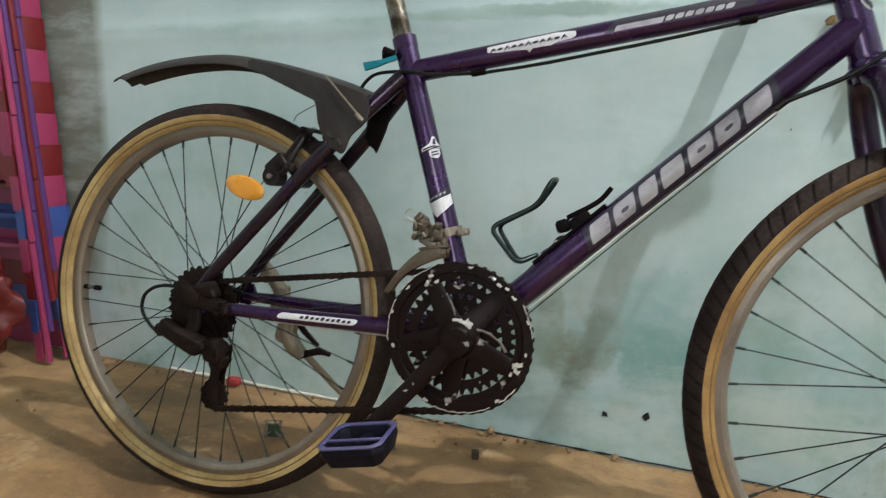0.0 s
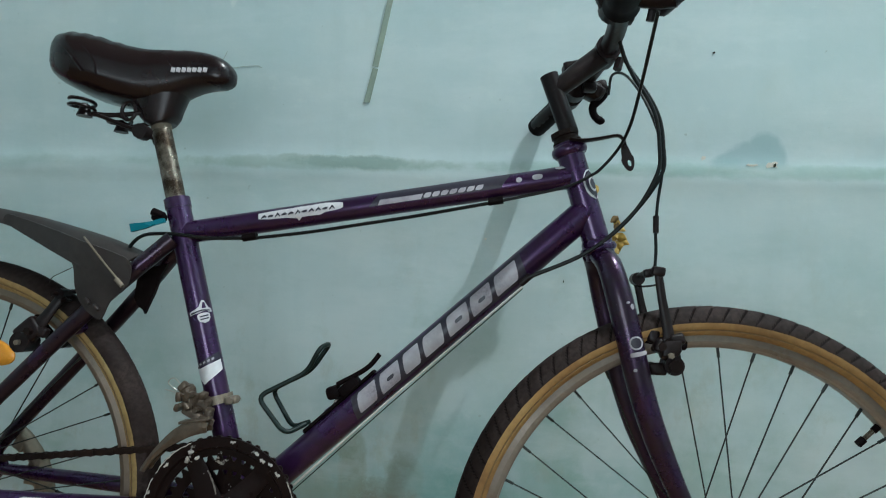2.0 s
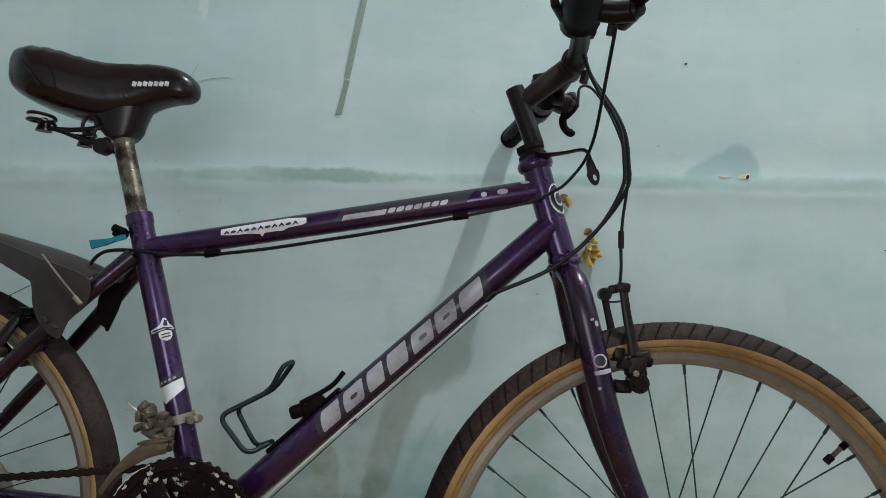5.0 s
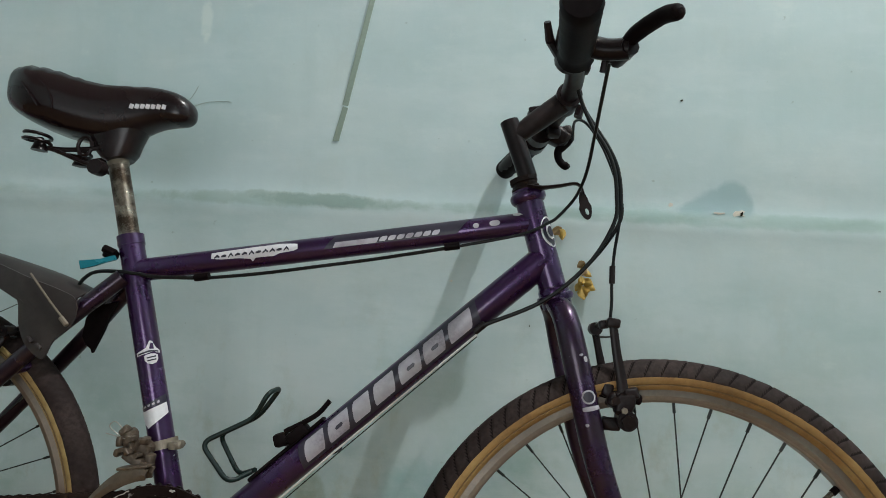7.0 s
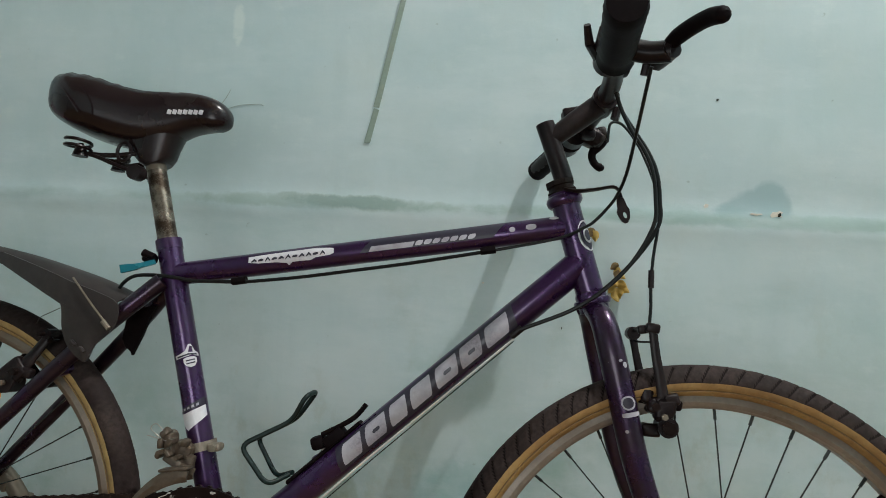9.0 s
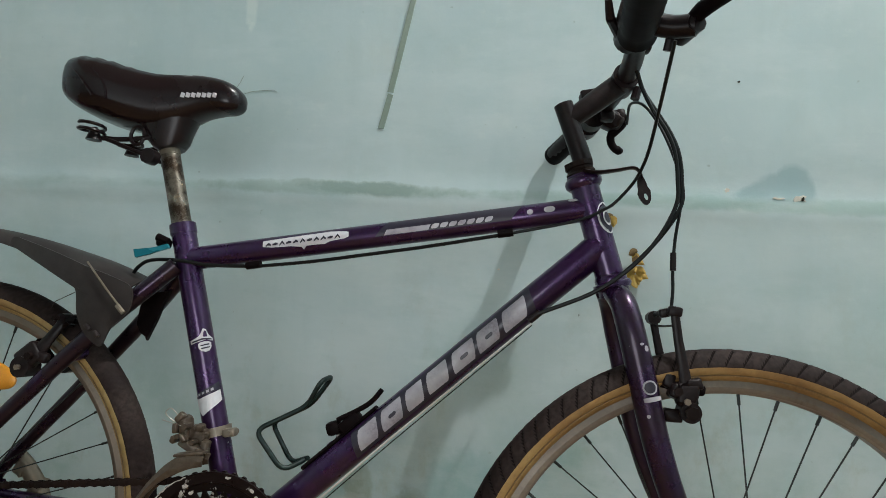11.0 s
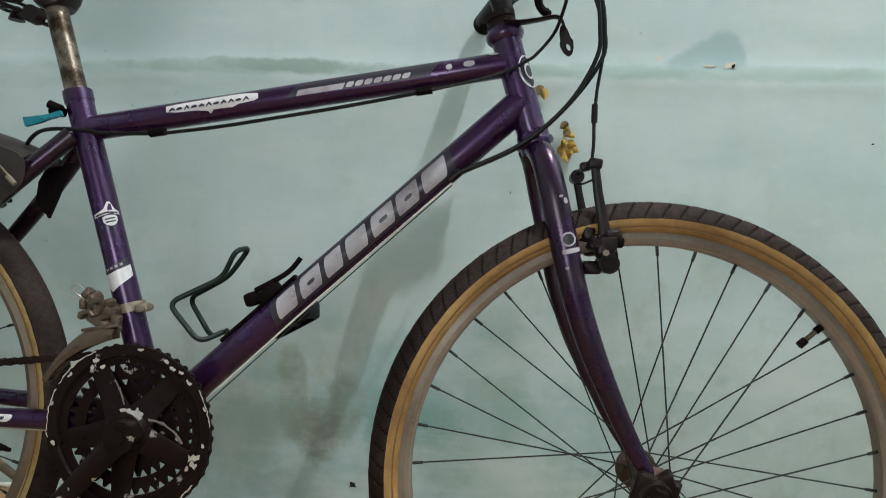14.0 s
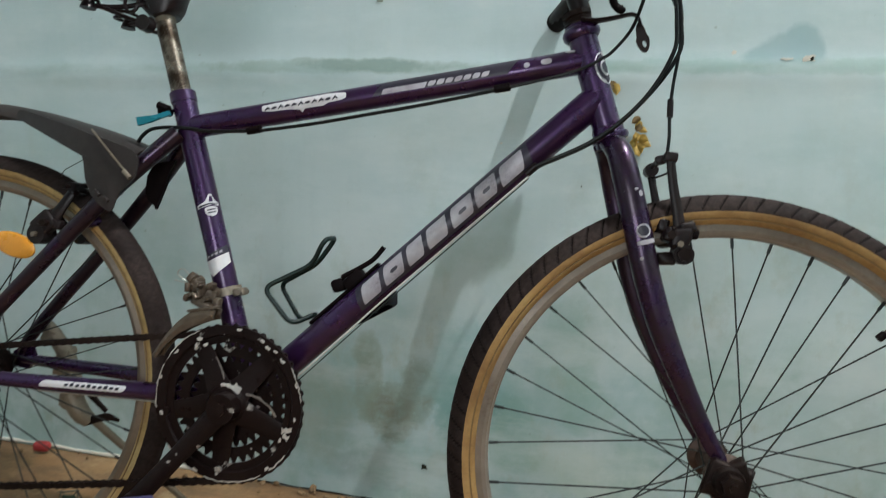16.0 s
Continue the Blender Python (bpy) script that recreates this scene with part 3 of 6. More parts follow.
decal("sticker_band", TT, 0.0162, 0.284, 0.466, -14, 60, DECAL_BLACK, frame_ob, skew=0.02, lift=0.0004, ns=50)
decal("sticker_bar", TT, 0.0162, 0.289, 0.349, -12, 12, DECAL_GREY, frame_ob, skew=0.004, lift=0.0008, ns=30)
for k in range(7):
    s = 0.352 + k * 0.0119
    decal("letter_block", TT, 0.0162, s, s + 0.0098, -8, 14, DECAL_GREY, frame_ob, skew=0.004, lift=0.0009, round_=0.002)
for s, w, a in ((0.478, 0.008, 12), (0.500, 0.014, 14)):
    decal("paint_chip", TT, 0.0162, s, s + w, a - 14, a + 14, DECAL_GREY, frame_ob, lift=0.0005, round_=0.005)
decal("sticker", TT, 0.0162, 0.532, 0.546, 38, 62, DECAL_WHITE, frame_ob, lift=0.0007, round_=0.006)
# seat tube stickers: a winged badge, and a black label over a white point


def shield(name, tube, r, cols, mat, parent, lift=0.0006, along=False, label=""):
    """A sticker whose edges follow cols: (degrees round, low, high metres along), or with along (metres along, low, high degrees)."""
    p, q = tube
    d = (q - p).normalized()
    side = Vector((0, -1, 0))
    over = d.cross(side)
    if over.z < 0:
        over = -over
    bm = bmesh.new()
    rows = []
    for (u0, l0, h0), (u1, l1, h1) in zip(cols, cols[1:]):
        k = max(1, int(abs(u1 - u0) / (0.004 if along else 8)))
        for i in range(k + (cols[-1][0] == u1)):
            f = i / k
            u, lo, hi = u0 + (u1 - u0) * f, l0 + (l1 - l0) * f, h0 + (h1 - h0) * f
            row = []
            for w in range(7):
                v = lo + (hi - lo) * w / 6
                t, a = (u, radians(v)) if along else (v, radians(u))
                row.append(bm.verts.new(p + d * t + (side * math.cos(a) + over * math.sin(a)) * (r + lift)))
            rows.append(row)
    for a, b in zip(rows, rows[1:]):
        for w in range(6):
            bm.faces.new((a[w], a[w + 1], b[w + 1], b[w]))
    return part(name, bm, mat, parent, label)


shield("sticker", ST, 0.0170, [(-72, 0.190, 0.1955), (-23, 0.173, 0.1965), (78, 0.189, 0.2035)], DECAL_WHITE, frame_ob, label="off-white pointed sticker")
shield("sticker_band", ST, 0.0170, [(-66, 0.1960, 0.2005), (78, 0.2040, 0.2145)], DECAL_BLACK, frame_ob, 0.0007)
shield("sticker_stroke", ST, 0.0170, [(36, 0.2778, 0.2795), (44, 0.2774, 0.2862), (54, 0.2772, 0.2850)], PURPLE, frame_ob, 0.0010)
for k in range(5):
    shield("letter_block", ST, 0.0170, [(-48 + 20 * k, 0.1992 + 0.0011 * k, 0.2012 + 0.0014 * k), (-36 + 20 * k, 0.1999 + 0.0011 * k, 0.2022 + 0.0014 * k)], DECAL_GREY, frame_ob, 0.0011)
shield("sticker", ST, 0.0170, [(-26, 0.2700, 0.2752), (4, 0.2715, 0.2775), (22, 0.2722, 0.2800), (40, 0.2730, 0.2890), (52, 0.2735, 0.2880), (64, 0.2715, 0.2790), (84, 0.2705, 0.2745)], DECAL_WHITE, frame_ob, label="white winged badge sticker")
shield("sticker_band", ST, 0.0170, [(-16, 0.2716, 0.2737), (34, 0.2738, 0.2760), (74, 0.2722, 0.2740)], DECAL_BLACK, frame_ob, 0.0010)
shield("sticker", ST, 0.0170, [(10, 0.2630, 0.2690), (20, 0.2590, 0.2705), (38, 0.2566, 0.2712), (56, 0.2580, 0.2706), (68, 0.2630, 0.2690)], DECAL_WHITE, frame_ob, 0.0008)
for q in (0.2612, 0.2652):
    shield("sticker_stroke", ST, 0.0170, [(20, q, q + 0.0018), (58, q + 0.0006, q + 0.0024)], DECAL_BLACK, frame_ob, 0.0013)
shield("sticker", TT, 0.0162, shield_cols, DECAL_WHITE, frame_ob, 0.0007, True, "ragged off-white sticker with dark scrawl")
for k in range(11):
    s0, wave = 0.121 + 0.0098 * k, 4 * math.sin(2.3 * k)
    shield("sticker_stroke", TT, 0.0162, [(s0, 2 + wave, 9 + wave), (s0 + 0.004, 8 - wave, 21 - wave), (s0 + 0.0075, 4 + wave, 12 + wave)], DECAL_BLACK, frame_ob, 0.0012, True)
# chain stay sticker
CS = (Vector((0.150, -0.0523, 0.3206)), Vector((0.290, -0.039, 0.3196)))
decal("sticker", CS, 0.0122, 0.0, 0.124, -10, 32, DECAL_WHITE, frame_ob, skew=0.006, round_=0.005, ns=40, lift=0.0008)
for k in range(10):
    decal("letter_block", CS, 0.0122, 0.036 + k * 0.0082, 0.0416 + k * 0.0082, 2, 20 + 5 * (k % 3 == 1), DECAL_BLACK, frame_ob, skew=0.002, lift=0.0014, round_=0.001, ns=3, na=4)
# head badge: a ring in an oval
bm = bmesh.new()
sideways, fore = Vector((0, -1, 0)), Vector((axis.z, 0, -axis.x))
for ring, (ra, mat) in enumerate(((1.0, 0), (0.82, 1), (0.5, 0), (0.36, 1))):
    vs = []
    for q in range(28):
        a = 2 * math.pi * q / 28
        s, w = 0.078 + 0.021 * ra * math.cos(a), radians(52) + 0.75 * ra * math.sin(a)
        vs.append(bm.verts.new(HEAD_LOW + axis * s + (sideways * math.cos(w) + fore * math.sin(w)) * (0.0191 + 0.0004 * ring)))
    bm.faces.new(vs).material_index = mat
part("head_badge", bm, (DECAL_WHITE, DECAL_BLACK), frame_ob, "white and black oval head badge", angle=80)

# cable stops
for x, z in ((0.424, 0.6875), (0.766, 0.7485)):
    part("cable_stop", sweep(bmesh.new(), ((x - 0.010, -0.012, z), (x + 0.010, -0.012, z + 0.0035)), 0.0055, 10), BLACK, frame_ob)
bm = bmesh.new()
sweep(bm, ((0.803, -0.016, 0.639), (0.816, -0.018, 0.651)), 0.0048, 10)
part("cable_stop", bm, BLACK_STEEL, frame_ob)


# wheels
def wheel(name, hub, yaw, phase, width, label, gum, metal, core, sipe, grow=1.0, snug=1.0):
    m = pose(*hub, 0, 0, yaw) @ Matrix.Diagonal((grow, 1, grow, 1))
    bm = bmesh.new()
    turned(bm, [(0.2705, 0.0), (0.2710, 0.0085), (0.2740, 0.0113), (0.2790, 0.0124), (0.2796, 0.0120), (0.2862, 0.0122), (0.2870, 0.0116), (0.2862, 0.0104), (0.281, 0.0095), (0.281, -0.0095), (0.2862, -0.0104), (0.2870, -0.0116), (0.2862, -0.0122), (0.2796, -0.0120), (0.2790, -0.0124), (0.2740, -0.0113), (0.2710, -0.0085)], 144, mats=[0, 0, 1, 1, 1, 0, 0, 1, 1, 1, 0, 0, 1, 1, 1, 0, 0])
    wheel_ob = part(name, bm, metal, bike, label, m=m)
    # tyre: tread cut by slanted grooves, a worn shoulder, then the tan wall with one ridge
    k = 18
    half = [(0.2850, 0.0100), (0.2874, 0.0118), (0.2888, 0.0150), (0.2910, 0.0178), (0.2932, 0.0190), (0.2940, 0.0183), (0.2950, 0.0192), (0.2980, 0.0205), (0.3010, 0.0209)]
    deep = 0.0040 if sipe is GROOVE else 0.0014
    tread_part = []
    for j in range(k + 1):
        a = -1.50 + 3.0 * j / k
        tread_part.append((0.3010 + 0.0225 * math.cos(a) + (0.0006 if j in (0, k) else 0.0), width / 2 * math.sin(a) * 1.02))
    prof = [(r, -y) for r, y in half] + tread_part + half[::-1]
    h = len(half)
    mats = [1, 1, 1, 1, 2, 2, 1, 1, 1] + [0] * k + [1, 1, 1, 2, 2, 1, 1, 1, 1]

    def tread(i, j):
        j -= h
        if j < 0 or j > k:
            return 0.0
        a = abs(-1.50 + 3.0 * j / k)
        slant = abs(j - k // 2)
        if a > 1.42:
            return 0.0007 * noise.noise((i * 0.11, j, hub[0]))
        step = (i + slant) % 9
        if a > 1.15:
            return -0.9 * deep if step == 0 else 0.0
        cut = -deep if step == 0 else (-0.0012 if step == 5 and 0.6 < a else 0.0)
        return cut * (1.0 if a > 0.2 else 0.2) + 0.0004 * noise.noise((i * 0.3, j * 0.7, 2.0))

    bm = turned(bmesh.new(), prof, 864, mats=mats, closed=False, wobble=tread)
    # groove faces take a darker rubber: their shade is put into the colour
    for f in bm.faces:
        c = f.calc_center_median()
        if f.material_index == 0:
            full = 0.3010 + 0.0225 * math.sqrt(max(0.0, 1 - min(1.0, abs(c.y) / (width / 2 * 1.02)) ** 2))
            if full - math.hypot(c.x, c.z) > 0.0017:
                f.material_index = 3
    part("tyre", bm, (RUBBER, gum, BEAD, sipe), wheel_ob, "worn black tyre with tan gum sidewall", angle=50, m=Matrix.Diagonal((snug, 1, snug, 1)))
    # hub
    bm = bmesh.new()
    turned(bm, [(0.0, -0.066), (0.005, -0.066), (0.005, -0.054), (0.013, -0.053), (0.015, -0.047), (0.013, -0.043), (0.021, -0.040), (0.0245, -0.036), (0.0245, -0.033), (0.016, -0.029), (0.0135, -0.012), (0.0135, 0.012), (0.016, 0.029), (0.0245, 0.033), (0.0245, 0.036), (0.021, 0.040), (0.013, 0.043), (0.015, 0.047), (0.013, 0.053), (0.005, 0.054), (0.005, 0.066), (0.0, 0.066)], 28, closed=False)
    part("hub", bm, core, wheel_ob, "dirty steel hub")
    # spokes: 36, crossing three times
    meshes = []
    for side, lead in ((1, 1), (-1, 1), (1, -1), (-1, -1)):
        bm = bmesh.new()
        h = radians(66 * lead)
        a, b = Vector((0.0215 * math.sin(h), side * 0.0345, 0.0215 * math.cos(h))), Vector((0, side * 0.002, 0.2715))
        sweep(bm, (a, b), 0.00096, 6)
        d = (b - a).normalized()
        sweep(bm, (b - d * 0.013, b), 0.0019, 6)
        meshes.append(mesh_of("spoke", bm, SPOKE))
    for i in range(36):
        ob = new("spoke", meshes[i % 4])
        ob.parent = wheel_ob
        ob.matrix_basis = pose(0, 0, 0, 0, phase + 10 * i, 0)
    return wheel_ob, m


front_wheel, FWM = wheel("front_wheel", HF, 3.9, -9.3, 0.042, "silver alloy bicycle wheel rim with steel spokes", GUM_FRONT, (RIM, RIM_TRACK), HUB_GRIME, GROOVE, 1.018, 0.995)
rear_wheel, RWM = wheel("rear_wheel", HR, 0.0, -4.5, 0.042, "dirty alloy bicycle wheel rim with reflected brown in its colour, steel spokes", GUM, (RIM_REAR, RIM_REAR), GREASE, RUBBER, 1.005)


def valve(parent, angle):
    bm = bmesh.new()
    sweep(bm, ((0, 0, 0.272), (0, 0, 0.262)), 0.0042, 12)
    sweep(bm, ((0, 0, 0.262), (0, 0, 0.246)), 0.003, 10, mat=1)
    sweep(bm, ((0, 0, 0.247), (0, 0, 0.237)), 0.0046, 12)
    part("valve", bm, (BLACK, POST), parent, "black capped tyre valve", m=pose(0, 0, 0, 0, angle, 0))


valve(front_wheel, 46.9)
valve(rear_wheel, -90)
# amber reflector between the rear spokes
bm = bmesh.new()
turned(bm, [(0.0, -0.0075), (0.010, -0.0075), (0.0165, -0.006), (0.0185, -0.002), (0.0185, 0.002), (0.0165, 0.006), (0.0, 0.0075)], 40, closed=False)
bm.transform(Matrix.Diagonal((1.95, 0.6, 0.98, 1)))
part("reflector", bm, AMBER, rear_wheel, "oval amber plastic reflector", m=pose(0.064, -0.016, 0.508 - 0.318, 0, 15, 0))

# fork
bm = bmesh.new()
for s in (-1, 1):
    pts = [(0.906, s * 0.012, 0.684), (0.916, s * 0.034, 0.668), (0.926, s * 0.046, 0.632), (0.939, s * 0.050, 0.580), (0.955, s * 0.052, 0.515), (0.975, s * 0.053, 0.455), (1.000, s * 0.054, 0.396), (1.026, s * 0.055, 0.342), (1.050, s * 0.056, 0.301)]
    pts = [(x - (0.007 if s > 0 else 0.0015) * min(1.0, (z - 0.301) / 0.15), y, z) for x, y, z in pts]
    sweep(bm, pts, [0.014, 0.0160, 0.0166, 0.0165, 0.0160, 0.0150, 0.0125, 0.0105, 0.0085], 16, smooth=4, flat=(1.0, 0.82))
    slab(bm, [(1.037, 0.310), (1.049, 0.317), (1.065, 0.304), (1.065, 0.286), (1.051, 0.278), (1.039, 0.289)], s * 0.056 - 0.003, s * 0.056 + 0.003)
sweep(bm, ((0.902, 0, 0.705), (0.909, 0, 0.678)), 0.0195, 18)
turn_axis = Matrix.Translation(HEAD_LOW) @ Matrix.Rotation(radians(STEER), 4, axis) @ Matrix.Translation(-HEAD_LOW)
bm.transform(turn_axis)
bar_axis = Matrix.Translation(HEAD_LOW) @ Matrix.Rotation(radians(BAR_TURN), 4, axis) @ Matrix.Translation(-HEAD_LOW)
fork = part("fork", bm, DIRTY_SHADED_PURPLE, bike, "purple painted steel fork with curved blades")
decal("sticker", (turn_axis @ Vector((0.958, -0.052, 0.52)), turn_axis @ Vector((0.939, -0.052, 0.59))), 0.0161, 0.0455, 0.0620, -30, 30, DECAL_GREY, fork, round_=0.0080)
decal("sticker_mark", (turn_axis @ Vector((0.958, -0.052, 0.52)), turn_axis @ Vector((0.939, -0.052, 0.59))), 0.0161, 0.0475, 0.0600, -22, 22, DECAL_BLACK, fork, round_=0.0058, lift=0.0009)
decal("sticker_bar", (turn_axis @ Vector((0.958, -0.052, 0.52)), turn_axis @ Vector((0.939, -0.052, 0.59))), 0.0161, 0.0375, 0.0430, -36, 36, DECAL_GREY, fork, round_=0.0008)
for s0, a, w in ((0.094, 24, 0.007), (0.102, 10, 0.003), (0.020, -30, 0.004)):
    decal("paint_chip", (turn_axis @ Vector((0.958, -0.052, 0.52)), turn_axis @ Vector((0.933, -0.0495, 0.612))), 0.0166, s0, s0 + w, a - 8, a + 8, DECAL_GREY, fork, round_=w * 0.4, lift=0.0006)
for s in (-1, 1):
    bm = bmesh.new()
    sweep(bm, (HF + Vector((0, s * 0.052, 0)), HF + Vector((0, s * 0.060, -0.001)), HF + Vector((0, s * 0.066, -0.001))), [0.017, 0.018, 0.0165], 20)
    sweep(bm, (HF + Vector((0, s * 0.066, 0)), HF + Vector((0, s * 0.078, 0))), 0.0125, 6)
    sweep(bm, (HF + Vector((0, s * 0.076, 0)), HF + Vector((0, s * 0.084, 0))), 0.005, 10)
    bm.transform(Matrix.Translation(HF) @ Matrix.Rotation(radians(STEER), 4, "Z") @ Matrix.Translation(-HF))
    part("axle_nut", bm, GREASE, fork)


def v_brake(parent, m, tall, label, thick=1.0):
    """Two upright arms with pads and bolts, and the bridge between their tops."""
    for s in (-1, 1):
        top, low = -0.004, tall
        bm = bmesh.new()
        sweep(bm, ((0, s * 0.040, 0.0), (0.002, s * 0.044, tall * 0.3), (0.001, s * 0.043, tall * 0.6), (top, s * 0.036, low)), [0.0095 * thick, 0.0085 * thick, 0.0062 * thick, 0.0056 * thick], 10, smooth=4, flat=(1.0, 0.6))
        sweep(bm, ((0, s * 0.030, 0.0), (0, s * 0.054, 0.0)), 0.0115 * thick, 14)
        boxed(bm, (0.024 * thick, 0.016, 0.036), pose(-0.003, s * 0.045, tall * 0.20, 0, 12, 0), 0.005, 3)
        boxed(bm, (0.016 * thick, 0.012, 0.014), pose(0.012, s * 0.046, tall * 0.34, 0, -20, 0), 0.004, 3)
        sweep(bm, ((top, s * 0.028, low), (top, s * 0.046, low)), 0.0075, 10)
        sweep(bm, ((top, s * 0.040, low - 0.002), (top + 0.010, s * 0.042, low - 0.004)), 0.0045, 8)
        part("brake_arm", bm, BLACK_STEEL, parent, label, m=m)
        for bx, bz, r in ((0.0, 0.0, 0.0040), (0.002, tall * 0.26, 0.0055), (top, low, 0.0035)):
            part("bolt", sweep(bmesh.new(), ((bx, s * 0.050, bz), (bx, s * 0.0595, bz)), r, 6), GREASE if bz else DULL_ALLOY, parent, m=m)
        bm = boxed(bmesh.new(), (0.054, 0.011, 0.013), pose(0.002, s * 0.0225, tall * 0.26, 0, 8, 0), 0.004, 3)
        sweep(bm, ((0.002, s * 0.020, tall * 0.26), (0.002, s * 0.050, tall * 0.26)), 0.006, 10)
        part("brake_pad", bm, BLACK, parent, m=m)
    bm = bmesh.new()
    sweep(bm, ((-0.004, -0.036, tall + 0.003), (-0.003, 0.0, tall + 0.006), (-0.004, 0.036, tall + 0.001)), 0.0034, 8, smooth=5)
    sweep(bm, ((-0.004, -0.034, tall - 0.010), (-0.003, 0, tall - 0.012), (-0.004, 0.034, tall - 0.010)), 0.0018, 6)
    part("brake_link", bm, BLACK_STEEL, parent, m=m)




def clod(parts, seed):
    """Castings under old grime: rounded blocks with an uneven skin."""
    bm = bmesh.new()
    for size, m in parts:
        sub = bmesh.new()
        boxed(sub, size, None, min(size) * 0.3, 3)
        bmesh.ops.subdivide_edges(sub, edges=sub.edges[:], cuts=1, use_grid_fill=True)
        for v in sub.verts:
            v.co *= 1 + 0.22 * noise.noise(v.co * 120 + Vector((seed, 0, 0)))
        sub.transform(m)
        joined(bm, sub)
        seed += 3.7
    return bm


bm = clod((((0.050, 0.016, 0.042), pose(1.052, -0.066, 0.291, 0, 15, 0)), ((0.030, 0.018, 0.034), pose(1.045, -0.067, 0.286, 0, 50, 0)), ((0.034, 0.016, 0.024), pose(1.058, -0.067, 0.300, 0, -30, 0)), ((0.020, 0.020, 0.020), pose(1.056, -0.072, 0.290, 0, 20, 0))), 83.0)
part("axle_end", bm, GREASE, front_wheel, "greasy axle end caked with grime", angle=25, m=FWM.inverted())
# front brake: two straight upright arms on bosses, with the cable's link between their tops
bm = clod((((0.024, 0.018, 0.030), pose(0.989, -0.048, 0.566, 0, 8, 0)), ((0.018, 0.016, 0.018), pose(0.9784, -0.045, 0.569, 0, 20, 0)), ((0.018, 0.016, 0.013), pose(0.9965, -0.048, 0.579, 0, -12, 0)), ((0.022, 0.020, 0.015), pose(0.9745, -0.041, 0.5405)), ((0.015, 0.014, 0.018), pose(0.969, -0.041, 0.580, 0, 10, 0))), 41.0)
sweep(bm, ((0.9728, -0.047, 0.664), (0.9779, -0.049, 0.6276), (0.9851, -0.050, 0.5914), (0.9893, -0.050, 0.566)), [0.0052, 0.0056, 0.0066, 0.0082], 10, flat=(1.0, 0.55))
sweep(bm, ((0.9925, -0.028, 0.5465), (0.9925, -0.0585, 0.5465)), 0.0120, 16)
boxed(bm, (0.016, 0.016, 0.012), pose(0.9740, -0.044, 0.6615, 0, 8, 0), 0.003)
boxed(bm, (0.013, 0.014, 0.011), pose(0.9645, -0.032, 0.6595, 0, -12, 0), 0.003)
part("brake_arm", bm, BLACK_STEEL, fork, "grimy black rim brake arm")
bm = clod((((0.020, 0.016, 0.024), pose(0.983, 0.034, 0.566, 0, 8, 0)),), 52.0)
sweep(bm, ((0.9612, 0.035, 0.659), (0.9665, 0.036, 0.634), (0.9715, 0.036, 0.612), (0.982, 0.036, 0.566)), [0.0056, 0.0048, 0.0054, 0.0072], 10, flat=(1.0, 0.6))
sweep(bm, ((0.9622, 0.022, 0.6545), (0.9622, 0.044, 0.6545)), 0.0088, 12)
part("brake_arm", bm, BLACK_STEEL, fork, "grimy black rim brake arm")
for y, s0 in ((-0.0385, -0.056), (-0.0015, 0.040)):
    bm = boxed(bmesh.new(), (0.054, 0.010, 0.013), pose(0.985, y, 0.5745, 0, 8, 0), 0.004, 3)
    sweep(bm, ((0.986, y, 0.5745), (0.986, s0, 0.5745)), 0.0055, 10)
    part("brake_pad", bm, BLACK, fork)
bm = sweep(bmesh.new(), ((0.9925, -0.058, 0.5465), (0.9925, -0.0655, 0.5465)), 0.0085, 6)
part("bolt", bm, GREASE, fork)
part("bolt", sweep(bmesh.new(), ((0.988, -0.055, 0.5585), (0.988, -0.0615, 0.5585)), 0.0040, 6), DULL_ALLOY, fork, "dull alloy bolt head")
part("bolt", sweep(bmesh.new(), ((0.9784, -0.052, 0.5690), (0.9784, -0.0575, 0.5690)), 0.0055, 6), GREASE, fork)
bm = sweep(bmesh.new(), ((0.9645, -0.032, 0.6598), (0.963, 0.0, 0.6600), (0.9622, 0.034, 0.6575)), 0.0030, 8, smooth=4)
sweep(bm, ((0.9765, -0.045, 0.6455), (0.970, 0.0, 0.6440), (0.9645, 0.034, 0.6446)), 0.0014, 6, smooth=4)
part("brake_link", bm, BLACK_STEEL, fork)
v_brake(frame_ob, pose(0.122, 0, 0.529, 0, 37, 0), 0.083, "dusty black rim brake arm", 1.25)

# cranks and rings
C = (0.4285, 0.3190)
bm = gear(bmesh.new(), 0.1055, 48, 0.0030, 0.0800, -0.056, 0.0035, C, 0.0)
turned(bm, [(0.1040, -0.0600), (0.1040, -0.056), (0.0905, -0.056), (0.0895, -0.0575), (0.0915, -0.0600)], 96, at=(C[0], 0, C[1]))
crankset = part("crankset", bm, CHIPPED, bike, "chipped black triple chainring set")
bm = gear(bmesh.new(), 0.0804, 36, 0.0072, 0.0605, -0.0505, 0.003, C)
part("chainring", bm, CHIPPED, crankset, "chipped black toothed chainring")
bm = gear(bmesh.new(), 0.0608, 28, 0.0074, 0.0150, -0.0455, 0.003, C)
part("chainring", bm, CHIPPED, crankset, "chipped black toothed chainring")
bm = turned(bmesh.new(), [(0.0, -0.052), (0.030, -0.052), (0.0275, -0.062), (0.0225, -0.0675), (0.0, -0.070)], 36, at=(C[0], 0, C[1]), closed=False)
part("spider", bm, CHIPPED, crankset, "black spider with bare metal scars")
